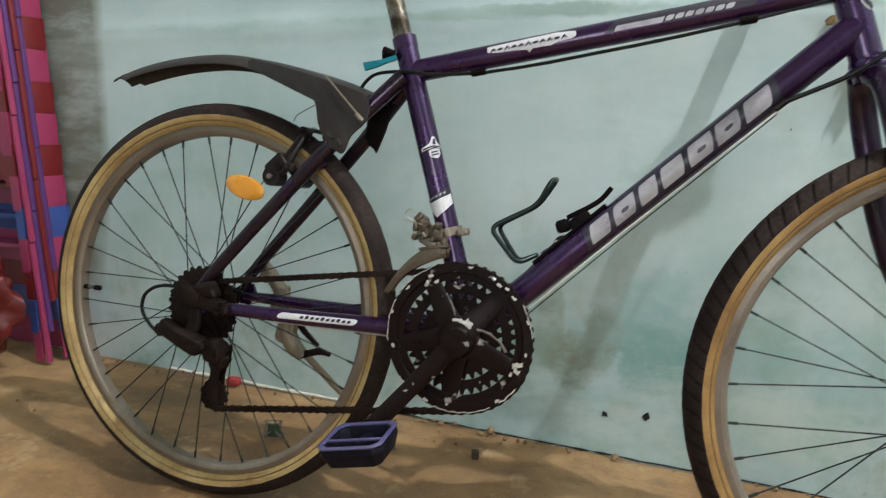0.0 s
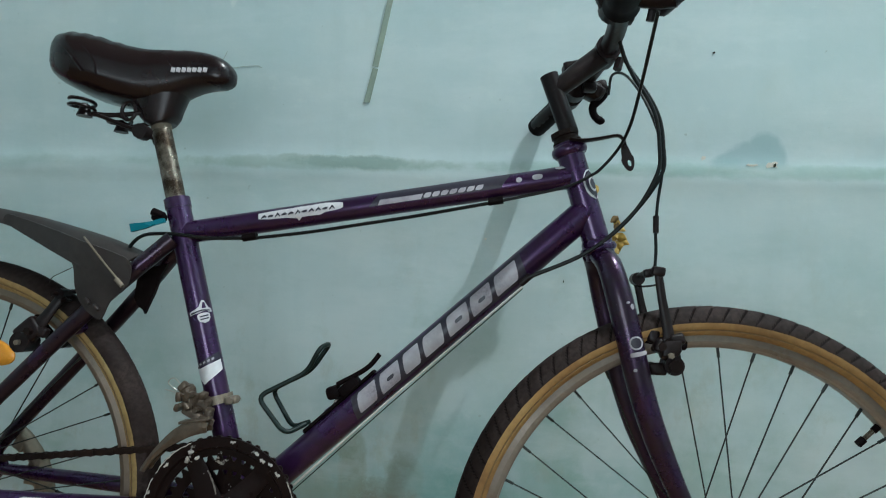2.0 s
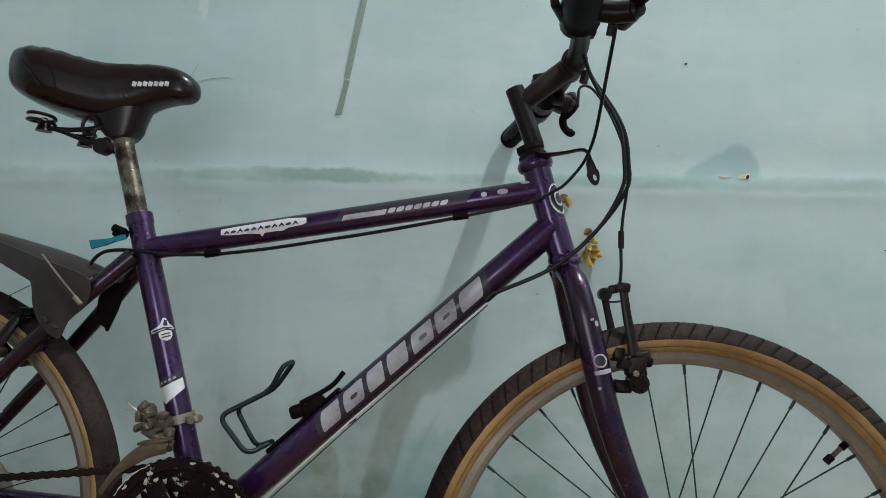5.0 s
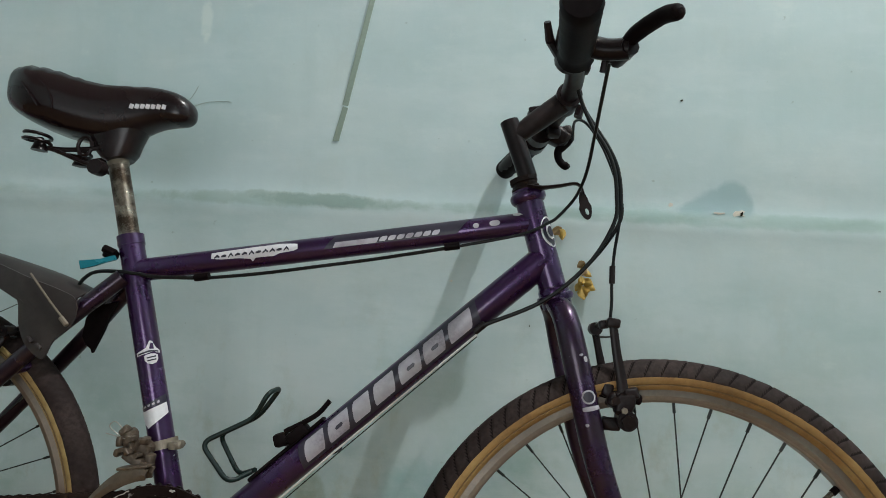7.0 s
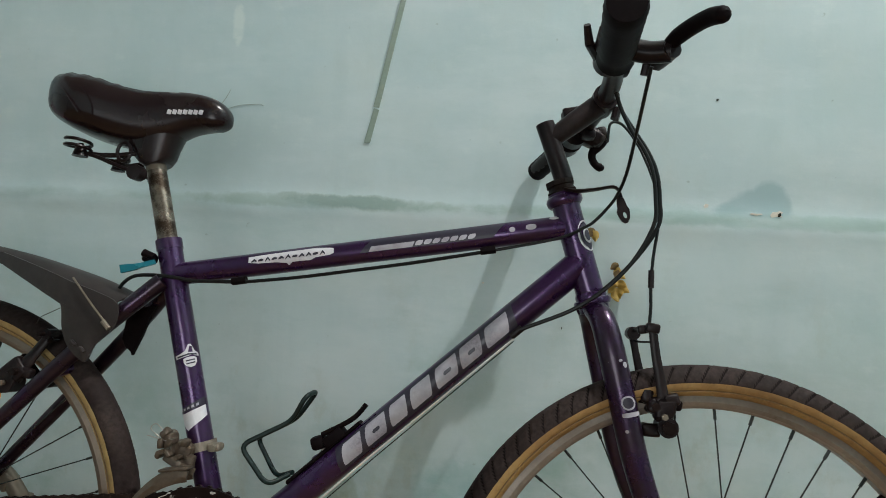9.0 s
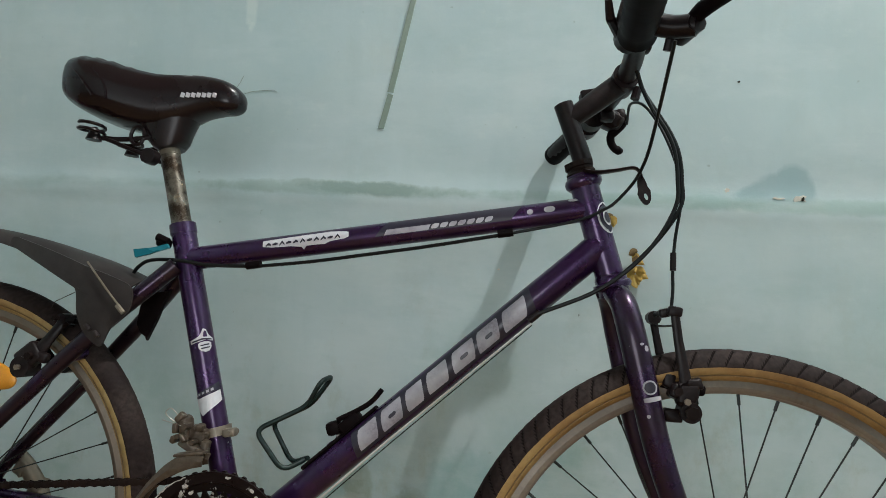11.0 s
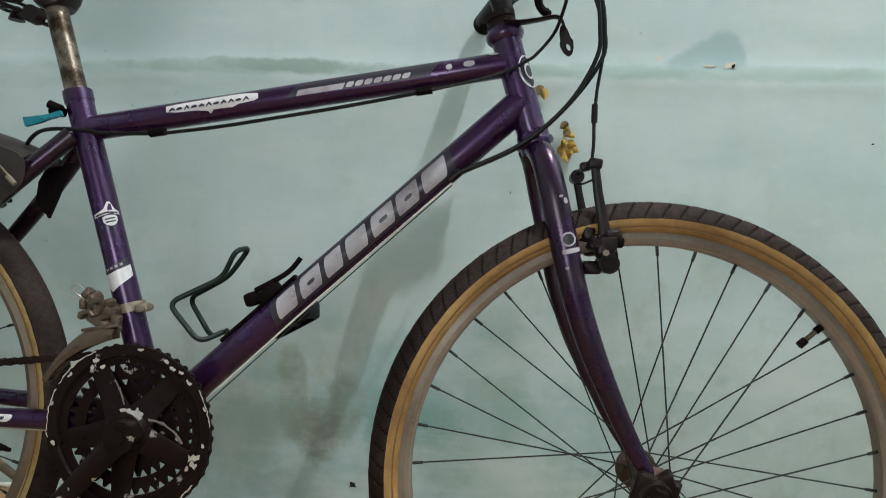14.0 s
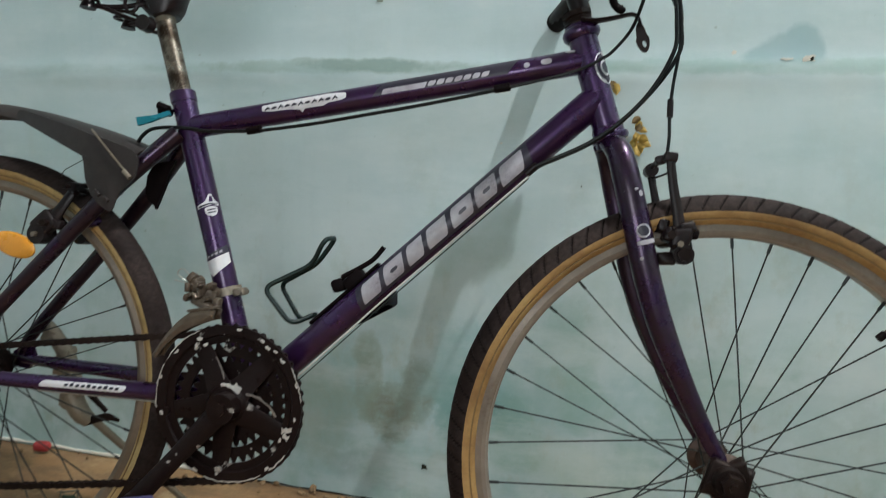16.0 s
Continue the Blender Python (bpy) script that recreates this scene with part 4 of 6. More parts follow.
for k in range(5):
    bm = bmesh.new()
    a = radians(42 + 72 * k)
    ux, uz = math.sin(a), math.cos(a)
    at = lambda r, y: Vector((C[0] + r * ux, y, C[1] + r * uz))
    tip = at(0.0915, -0.0545)
    sweep(bm, (at(0.012, -0.0625), at(0.045, -0.0575), at(0.072, -0.0545), tip), [0.020, 0.0150, 0.0130, 0.0115], 14, smooth=3, flat=(1.0, 0.12))
    part("spider_arm", bm, CHIPPED, crankset)
    part("bolt", sweep(bmesh.new(), (tip + Vector((0, -0.0055, 0)), tip + Vector((0, 0.014, 0))), 0.0062, 12), WORN, crankset)
# bare metal: a worn hub edge, two scarred arms, chips at the arm ends and along the guard's edge
rng = random.Random(11)


WORN_GREY = plain("worn_grey_metal", (0.22, 0.19, 0.17), 0.42, metal=0.5, vary=0.3, scale=120)


def scar(r0, a0, r1, a1, w, y0, y1, lumps=4, mat=BARE):
    bm = bmesh.new()
    pts, rad = [], []
    for q in range(lumps * 2 + 1):
        u = q / (lumps * 2)
        r, a = r0 + (r1 - r0) * u, radians(a0 + (a1 - a0) * u)
        r += rng.uniform(-0.0008, 0.0008)
        pts.append(Vector((C[0] + r * math.sin(a), y0 + (y1 - y0) * u, C[1] + r * math.cos(a))))
        rad.append(w * rng.uniform(0.45, 1.15))
    sweep(bm, pts, rad, 8, smooth=2, flat=(1.0, 0.09))
    part("bare_scar", bm, mat, crankset)


scar(0.0250, -14, 0.0258, 34, 0.0036, -0.0652, -0.0650)
scar(0.0238, 6, 0.0236, 50, 0.0048, -0.0662, -0.0660)
scar(0.0285, 24, 0.0275, 46, 0.0040, -0.0640, -0.0640)
scar(0.030, 60, 0.070, 100, 0.0020, -0.0615, -0.0578, 5, WORN_GREY)
scar(0.033, -8, 0.064, -18, 0.0013, -0.0612, -0.0580, 5, WORN_GREY)
for a, r, w in ((108, 0.086, 0.0050), (113, 0.092, 0.0045), (106, 0.093, 0.0036), (118, 0.087, 0.003), (-28, 0.093, 0.0026), (-33, 0.087, 0.0022), (-24, 0.082, 0.0020), (35, 0.094, 0.0022), (41, 0.098, 0.002), (28, 0.0975, 0.002), (50, 0.097, 0.0018), (97, 0.096, 0.0018), (186, 0.094, 0.002), (258, 0.095, 0.0025), (72, 0.1005, 0.0016), (142, 0.099, 0.0018), (204, 0.100, 0.0022), (222, 0.098, 0.0018), (286, 0.100, 0.0016), (310, 0.098, 0.0018), (8, 0.099, 0.0014)):
    scar(r, a - rng.uniform(1, 2.5), r + 0.001, a + rng.uniform(1, 2.5), w, -0.0606, -0.0606, 2)
for a, b, w in ((150, 196, 0.0009), (205, 232, 0.0014), (262, 296, 0.0009), (300, 335, 0.0008), (125, 142, 0.0011), (58, 84, 0.0008)):
    scar(0.1030, a, 0.1034, b, w, -0.0602, -0.0602, 9)
PEDAL_R, PEDAL_L = Vector((0.322, -0.095, 0.188)), Vector((0.546, 0.095, 0.450))
for s, end in ((-1, PEDAL_R), (1, PEDAL_L)):
    bm = bmesh.new()
    a = Vector((BB.x, s * 0.076, BB.z))
    sweep(bm, (a, a.lerp(end, 0.5) + Vector((0, s * 0.001, 0)), end), [0.0160, 0.0120, 0.0130], 12, smooth=3, flat=(1.0, 0.5))
    sweep(bm, (a + Vector((0, s * 0.010, 0)), a + Vector((0, -s * 0.012, 0))), 0.0195, 20)
    sweep(bm, (a + Vector((0, s * 0.010, 0)), a + Vector((0, s * 0.013, 0))), 0.0085, 6)
    sweep(bm, (end + Vector((0, -s * 0.010, 0)), end + Vector((0, s * 0.010, 0))), 0.0145, 16)
    part("crank_arm", bm, CHIPPED, crankset, "black steel crank arm")


def hexed(size, w, h, lo=1.0):
    """A ring with cut corners in the xy plane, w wide and h high; lo narrows its foot."""
    bm = bmesh.new()
    a, b, c = size[0] / 2, size[1] / 2, 0.010
    outline = [(-a + c, -b), (a - c, -b), (a, -b + c), (a, b - c), (a - c, b), (-a + c, b), (-a, b - c), (-a, -b + c)]
    ka, kb = (a - w) / a, (b - w) / b
    rows = []
    for x, y in outline:
        rows.append([bm.verts.new(v) for v in ((x, y, h / 2), (x * 1.02, y * 1.02, h * 0.2), (x * lo, y * lo, -h / 2), (x * ka * lo, y * kb * lo, -h / 2), (x * ka, y * kb, h / 2))])
    for p, q in zip(rows, rows[1:] + rows[:1]):
        for i in range(5):
            bm.faces.new((p[i], q[i], q[(i + 1) % 5], p[(i + 1) % 5]))
    bmesh.ops.bevel(bm, geom=bm.edges[:], offset=0.0015, segments=2, affect="EDGES", profile=0.5)
    return bm


def pedal(centre, tilt, s):
    """A plastic cage with two openings round a spindle."""
    m = Matrix.Translation(centre) @ pose(0, s * 0.052, 0, -s * 8, tilt, 0)
    bm = hexed((0.088, 0.074), 0.008, 0.027, 0.86)
    boxed(bm, (0.080, 0.006, 0.018), pose(0, s * 0.012, 0.0), 0.002)
    sweep(bm, ((0, -s * 0.050, -0.002), (0, s * 0.034, -0.002)), 0.0085, 14)
    part("pedal", bm, PEDAL_DARK, crankset, "dark navy plastic platform pedal with violet rim", m=m)
    bm = hexed((0.0895, 0.0755), 0.0060, 0.0035)
    bm.transform(pose(0, 0, 0.0148))
    boxed(bm, (0.082, 0.005, 0.0035), pose(0, s * 0.012, 0.0146), 0.0015)
    part("pedal_rim", bm, PEDAL_BLUE, crankset, "violet-blue plastic pedal rim", m=m)


pedal(PEDAL_R + Vector((0.008, 0, -0.007)), -12, -1)
pedal(PEDAL_L + Vector((0.010, 0, -0.012)), -30, 1)

# cassette, derailleurs, chain
bm = bmesh.new()
for r, n, y in ((0.0660, 28, -0.036), (0.0570, 24, -0.041), (0.0490, 20, -0.046), (0.0430, 18, -0.0505), (0.0380, 16, -0.055), (0.0330, 14, -0.0595)):
    gear(bm, r, n, 0.0045, 0.012, y, 0.0025, (-0.006, 0.316))
sweep(bm, ((-0.006, -0.03, 0.316), (-0.006, -0.062, 0.316)), 0.022, 20)
sweep(bm, ((-0.006, -0.062, 0.316), (-0.006, -0.071, 0.316)), 0.0105, 6)
part("cassette", bm, GREASE, rear_wheel, "greasy black sprocket cluster", m=RWM.inverted())
bm = bmesh.new()
sweep(bm, ((0.004, -0.066, 0.318), (0.006, -0.068, 0.296), (0.002, -0.070, 0.284)), [0.011, 0.012, 0.012], 12, smooth=3, flat=(1.0, 0.5))
for size, at in (((0.044, 0.026, 0.026), pose(-0.030, -0.076, 0.281, 0, 24, 0)), ((0.046, 0.030, 0.030), pose(0.008, -0.078, 0.268, 0, 20, 0)), ((0.030, 0.030, 0.036), pose(0.044, -0.070, 0.258, 0, -10, 0)), ((0.020, 0.018, 0.020), pose(0.052, -0.066, 0.240, 0, 15, 0)), ((0.018, 0.020, 0.016), pose(-0.054, -0.071, 0.280, 0, 40, 0)), ((0.014, 0.016, 0.030), pose(0.026, -0.086, 0.262, 0, 70, 0))):
    sub = bmesh.new()
    boxed(sub, size, None, min(size) * 0.28, 3)
    bmesh.ops.subdivide_edges(sub, edges=sub.edges[:], cuts=1, use_grid_fill=True)
    for v in sub.verts:
        v.co *= 1 + 0.16 * noise.noise(v.co * 110 + Vector((size[0] * 900, 0, 0)))
    sub.transform(at)
    joined(bm, sub)
sweep(bm, ((-0.006, -0.094, 0.276), (-0.006, -0.070, 0.276)), 0.0075, 12)
sweep(bm, ((0.046, -0.088, 0.258), (0.046, -0.050, 0.258)), 0.012, 16)
derailleur = part("rear_derailleur", bm, GREASE, bike, "greasy black rear derailleur")
part("dropout", clod((((0.050, 0.022, 0.030), pose(-0.002, -0.073, 0.340, 0, 22, 0)), ((0.034, 0.020, 0.026), pose(0.030, -0.072, 0.349, 0, -15, 0)), ((0.044, 0.020, 0.024), pose(0.036, -0.072, 0.330, 0, 14, 0)), ((0.022, 0.018, 0.016), pose(0.060, -0.070, 0.323, 0, 5, 0))), 71.0), GREASE, frame_ob, "rear dropout caked in black grime", angle=30)
bm = bmesh.new()
for y in (-0.056, -0.0405):
    sweep(bm, ((0.046, y, 0.262), (0.036, y, 0.215), (0.032, y, 0.172)), [0.012, 0.0085, 0.012], 12, smooth=3, flat=(1.0, 0.12))
part("cage", bm, GREASE, derailleur)
for x, z in ((0.034, 0.245), (0.034, 0.181)):
    part("jockey_wheel", gear(bmesh.new(), 0.0225, 11, 0.004, 0.004, -0.052, 0.006, (x, z)), GREASE, derailleur)
bm = sweep(bmesh.new(), ((0.10, -0.058, 0.316), (0.03, -0.067, 0.338), (-0.045, -0.070, 0.350), (-0.085, -0.070, 0.336), (-0.094, -0.070, 0.308), (-0.076, -0.071, 0.284), (-0.055, -0.071, 0.272)), 0.0028, 8, smooth=6)
part("cable", bm, HOUSING, derailleur)


def chain_path():
    pts = []
    # over the sprocket, along the upper run, round the ring, along the lower run, round the two jockey wheels
    for a in range(-80, 11, 10):
        pts.append((-0.006 + 0.042 * math.sin(radians(a)), 0.316 + 0.042 * math.cos(radians(a))))
    for a in range(-8, 176, 8):
        r = 0.0935 + 0.0095 * min(1.0, max(0.0, (a - 40) / 80))
        pts.append((C[0] + r * math.sin(radians(a)), C[1] + r * math.cos(radians(a))))
    for a in range(176, 290, 14):
        pts.append((0.034 + 0.022 * math.sin(radians(a)), 0.181 + 0.022 * math.cos(radians(a))))
    for a in range(60, -40, -14):
        pts.append((0.034 + 0.022 * math.sin(radians(a + 60)), 0.245 + 0.022 * math.cos(radians(a + 60))))
    return pts


def chain():
    pts = chain_path()
    n = len(pts)
    dense = []
    for i in range(n - 1):
        a, b = Vector((pts[i][0], 0, pts[i][1])), Vector((pts[i + 1][0], 0, pts[i + 1][1]))
        k = max(1, int((b - a).length / 0.002))
        for q in range(k):
            dense.append(a.lerp(b, q / k))
    bm, step, last, flip = bmesh.new(), 0.0127, None, 0
    for p in dense:
        if last is None:
            last = p
            continue
        if (p - last).length >= step:
            f = lambda v: -0.0545 + 0.005 * max(0.0, 1 - v.x / 0.33)
            a, b = Vector((last.x, f(last), last.z)), Vector((p.x, f(p), p.z))
            w = 0.0036 if flip else 0.0024
            for s in (-1, 1):
                o = Vector((0, s * w, 0))
                d = (b - a).normalized() * 0.003
                sweep(bm, (a - d + o, a + o, (a + b) / 2 + o, b + o, b + d + o), [0.0034, 0.0056, 0.0040, 0.0056, 0.0034], 6, flat=(1.0, 0.24))
            sweep(bm, (a + Vector((0, -0.0042, 0)), a + Vector((0, 0.0042, 0))), 0.0026, 6)
            last, flip = p, 1 - flip
    part("chain", bm, GREASE, bike, "oily brown-black roller chain")


chain()
# front derailleur: band, body and the curved cage
bm = bmesh.new()
along = (SEAT_TOP - BB).normalized()
p = Vector((0.391, 0, 0.461))
turned(bm, [(0.0172, -0.006), (0.0192, -0.006), (0.0192, 0.006), (0.0172, 0.006)], 28, m=Matrix.Translation(p) @ Vector((0, 1, 0)).rotation_difference(along).to_matrix().to_4x4())
boxed(bm, (0.018, 0.014, 0.011), pose(0.414, -0.010, 0.463, 0, -10, 0), 0.003)
sweep(bm, ((0.416, -0.022, 0.463), (0.416, 0.004, 0.463)), 0.0045, 8)
front_derailleur = part("front_derailleur", bm, DULL_ALLOY, bike, "dirty dull alloy front derailleur")


bm = clod((((0.026, 0.026, 0.020), pose(0.377, -0.022, 0.459, 0, 18, 0)), ((0.013, 0.024, 0.030), pose(0.3625, -0.030, 0.467, 0, -10, 0)), ((0.026, 0.018, 0.010), pose(0.372, -0.034, 0.446, 0, 26, 0)), ((0.010, 0.014, 0.013), pose(0.356, -0.036, 0.481, 0, 40, 0)), ((0.010, 0.014, 0.018), pose(0.3945, -0.036, 0.446, 0, 6, 0)), ((0.008, 0.020, 0.010), pose(0.352, -0.036, 0.453, 0, 20, 0))), 1.0)
sub = clod((((0.010, 0.014, 0.010), pose(0.384, -0.036, 0.470, 0, 10, 0)), ((0.012, 0.010, 0.007), pose(0.366, -0.044, 0.457, 0, 50, 0)), ((0.007, 0.010, 0.014), pose(0.353, -0.040, 0.467, 0, 0, 0)), ((0.009, 0.014, 0.009), pose(0.389, -0.040, 0.441, 0, 20, 0))), 20.0)
for at, rad in (((0.369, -0.050, 0.472), 0.0042), ((0.379, -0.046, 0.452), 0.0036), ((0.3605, -0.050, 0.4585), 0.0032)):
    sweep(sub, (at, (at[0], at[1] + 0.016, at[2])), rad, 6)
part("pivot", sub, FD_GREY, front_derailleur, angle=24)
part("linkage", bm, FD_GREY, front_derailleur, "grime-covered derailleur linkage", angle=24)
bm = bmesh.new()
upper = curve_through([Vector((x, 0, z)) for x, z in ((0.318, 0.376), (0.328, 0.392), (0.340, 0.408), (0.357, 0.426), (0.377, 0.440), (0.392, 0.444), (0.406, 0.440))], 3)
lower = curve_through([Vector((x, 0, z)) for x, z in ((0.325, 0.372), (0.334, 0.386), (0.348, 0.4005), (0.364, 0.4115), (0.380, 0.4195), (0.394, 0.425), (0.406, 0.428))], 3)
for y in (-0.0635, -0.047):
    rows = []
    for u, v in zip(upper, lower):
        mid = (u + v) / 2
        rows.append([bm.verts.new((q.x, y + d, q.z)) for q, d in ((u, 0.0045), (u, 0.0015), (mid, -0.0016), (v, 0.0), (v, 0.002), (mid, 0.0006), (u, 0.0060))])
    for a, b in zip(rows, rows[1:]):
        for i in range(7):
            bm.faces.new((a[i], a[(i + 1) % 7], b[(i + 1) % 7], b[i]))
    bm.faces.new(rows[0])
    bm.faces.new(rows[-1][::-1])
boxed(bm, (0.012, 0.016, 0.004), pose(0.322, -0.0545, 0.378, 0, -60, 0), 0.001)
boxed(bm, (0.040, 0.018, 0.004), pose(0.386, -0.0550, 0.441, 0, -10, 0), 0.0015)
part("cage", bm, FD_GREY, front_derailleur, "grimy curved metal chain cage", angle=30)
bm = bmesh.new()
sweep(bm, ((0.36, -0.040, 0.478), (0.345, -0.042, 0.492), (0.336, -0.040, 0.485), (0.348, -0.036, 0.474)), 0.0008, 5, smooth=5)
sweep(bm, ((0.332, -0.040, 0.476), (0.37, -0.042, 0.470)), 0.0008, 5)
part("wire_end", bm, INNER_WIRE, front_derailleur)

# seat post, clamp lever, saddle
bm = sweep(bmesh.new(), ((0.3105, 0, 0.718), (0.2705, 0, 0.850)), 0.0139, 20)
seatpost = part("seatpost", bm, POST, bike, "scratched rusty chromed seat post")
bm = sweep(bmesh.new(), ((0.2730, 0, 0.842), (0.2690, 0, 0.856)), 0.0144, 18)
part("post_cap", bm, DULL_ALLOY, seatpost)
bm = bmesh.new()
boxed(bm, (0.020, 0.014, 0.013), pose(0.287, -0.012, 0.713, 0, 10, 0), 0.004)
sweep(bm, ((0.298, -0.020, 0.714), (0.282, -0.022, 0.720)), 0.0055, 8)
part("seat_clamp", bm, BLACK, frame_ob)
bm = bmesh.new()
slab(bm, [(0.2547, 0.7000), (0.2585, 0.6885), (0.2785, 0.6940), (0.2870, 0.6975), (0.3077, 0.7040), (0.3045, 0.7100), (0.2865, 0.7045), (0.2785, 0.7030)], -0.0325, -0.0280)
part("quick_release_lever", bm, CYAN, frame_ob, "cyan anodised quick-release lever")


def saddle():
    bm = bmesh.new()
    # x, top z, bottom z, half width
    rows = [(0.1115, 0.945, 0.928, 0.014), (0.1135, 0.958, 0.919, 0.032), (0.1225, 0.9705, 0.909, 0.050), (0.140, 0.9770, 0.9000, 0.066), (0.162, 0.9765, 0.8905, 0.074), (0.190, 0.9730, 0.8830, 0.070), (0.222, 0.9655, 0.8775, 0.057), (0.255, 0.9600, 0.8765, 0.045), (0.290, 0.9600, 0.8860, 0.036), (0.320, 0.9585, 0.8990, 0.031), (0.345, 0.9545, 0.9045, 0.028), (0.363, 0.9475, 0.906, 0.024), (0.375, 0.937, 0.911, 0.016), (0.3795, 0.926, 0.919, 0.006)]
    n = 28
    ends = []
    pts = curve_through([Vector((x, t, b)) for x, t, b, w in rows], 4)
    wid = curve_through([Vector((x, w, 0)) for x, t, b, w in rows], 4)
    for p, w in zip(pts, wid):
        x, t, b, w = p.x, p.y, p.z, max(0.003, w.y)
        loop = []
        for q in range(n):
            a = 2 * math.pi * q / n
            cy, cz = math.cos(a), math.sin(a)
            y = w * math.copysign(abs(cy) ** 0.75, cy)
            mid = b + (t - b) * 0.55
            z = mid + (t - mid) * math.copysign(abs(cz) ** 0.8, cz) if cz >= 0 else mid + (mid - b) * math.copysign(abs(cz) ** 0.6, cz)
            if cz > 0.9 and 0.1 < x < 0.3:
                z -= 0.006
            if cz > 0.2 and 0.12 < x < 0.25:
                z += 0.0011 * math.sin(x * 290) * min(1.0, (0.25 - x) / 0.03)
            loop.append(bm.verts.new((x, y, z)))
        ends.append(loop)
    for a, b in zip(ends, ends[1:]):
        for q in range(n):
            bm.faces.new((a[q], a[(q + 1) % n], b[(q + 1) % n], b[q]))
    bm.faces.new(ends[0][::-1])
    bm.faces.new(ends[-1])
    ob = part("saddle", bm, LEATHER, bike, "dark brown padded vinyl saddle", angle=60)
    # piping along the rear cushion
    for s in (-1, 1):
        bm = sweep(bmesh.new(), [(x, s * y, z) for x, y, z in ((0.136, 0.060, 0.951), (0.147, 0.0680, 0.9485), (0.164, 0.0735, 0.938), (0.180, 0.0735, 0.920), (0.190, 0.0705, 0.906))], 0.0013, 6, smooth=5)
        part("piping", bm, LEATHER, ob)
        bm = sweep(bmesh.new(), [(x, s * y, z) for x, y, z in ((0.150, 0.0660, 0.957), (0.172, 0.0690, 0.950), (0.192, 0.0685, 0.939), (0.204, 0.0655, 0.920), (0.206, 0.0640, 0.904))], 0.0012, 6, smooth=5)
        part("piping", bm, LEATHER, ob)
    for k in range(7):
        bm = boxed(bmesh.new(), (0.0060, 0.0012, 0.0068), pose(0.3025 + 0.0076 * k, -0.0345 + 0.0007 * k, 0.9215 + 0.0003 * k, 0, 12, 4), 0.0003, 1)
        part("letter_block", bm, DECAL_WHITE, ob)
    # underside
    bm = bmesh.new()
    skirt = [(0.208, 0.902, 0.040), (0.224, 0.884, 0.034), (0.238, 0.864, 0.029), (0.252, 0.850, 0.026), (0.262, 0.846, 0.024)]
    crest = [(0.318, 0.914, 0.030), (0.308, 0.894, 0.027), (0.301, 0.876, 0.024), (0.297, 0.862, 0.021), (0.290, 0.855, 0.020)]
    loops = []
    for (x0, z0, w0), (x1, z1, w1) in zip(skirt, crest):
        loop = []
        for q in range(20):
            a = 2 * math.pi * q / 20
            u = 0.5 - 0.5 * math.copysign(abs(math.cos(a)) ** 0.7, math.cos(a))
            loop.append(bm.verts.new((x0 + (x1 - x0) * u, (w0 + (w1 - w0) * u) * math.copysign(abs(math.sin(a)) ** 0.7, math.sin(a)), z0 + (z1 - z0) * u)))
        loops.append(loop)
    for p, q in zip(loops, loops[1:]):
        for i in range(20):
            bm.faces.new((p[i], p[(i + 1) % 20], q[(i + 1) % 20], q[i]))
    bm.faces.new(loops[-1])
    bm.faces.new(loops[0][::-1])
    part("saddle_clamp", bm, LEATHER, ob, "dark brown plastic saddle underside and clamp")
    for s in (-1, 1):
        bm = bmesh.new()
        sweep(bm, ((0.270, s * 0.016, 0.868), (0.240, s * 0.024, 0.860), (0.210, s * 0.030, 0.856), (0.182, s * 0.040, 0.855)), 0.0036, 8, smooth=6)
        sweep(bm, ((0.260, s * 0.024, 0.834), (0.235, s * 0.030, 0.840), (0.200, s * 0.036, 0.8525), (0.185, s * 0.040, 0.855)), 0.0030, 8, smooth=4)
        part("saddle_rail", bm, BLACK_STEEL, ob)
        bm = bmesh.new()
        coil = [Vector((0.176 + 0.017 * math.cos(q * 0.5 - 2.6), s * 0.044 + 0.017 * math.sin(q * 0.5 - 2.6), 0.8735 - 0.0007 * q)) for q in range(21)]
        sweep(bm, coil, 0.0025, 6)
        sweep(bm, ((0.178, s * 0.043, 0.868), (0.180, s * 0.043, 0.858), (0.180, s * 0.043, 0.850)), [0.0050, 0.0085, 0.0110], 10, smooth=3)
        part("saddle_spring", bm, BLACK_STEEL, ob)
        bm = sweep(bmesh.new(), [Vector((0.238 + 0.0105 * math.cos(q * 0.5), s * 0.030, 0.862 + 0.0135 * math.sin(q * 0.5))) for q in range(13)], 0.0026, 6)
        part("saddle_spring", bm, BLACK_STEEL, ob)
        bm = sweep(bmesh.new(), ((0.259, s * 0.018, 0.833), (0.259, s * 0.034, 0.833)), 0.0112, 12)
        part("clamp_bolt", bm, BLACK_STEEL, ob)


saddle()

# stem and handlebar
bm = bmesh.new()
sweep(bm, ((0.862, 0, 0.850), (0.832, 0, 0.929)), 0.0128, 18)
sweep(bm, ((0.8385, 0, 0.905), (0.872, 0, 0.934), (0.908, 0, 0.964)), [0.0125, 0.0150, 0.0155], 16, smooth=4)
sweep(bm, ((0.910, -0.020, 0.966), (0.910, 0.020, 0.966)), 0.0175, 20)
sweep(bm, ((0.930, 0, 0.958), (0.926, 0, 0.942)), 0.006, 8)
bm.transform(bar_axis)
part("stem", bm, BLACK_STEEL, bike, "black painted steel quill stem")
bm = bmesh.new()
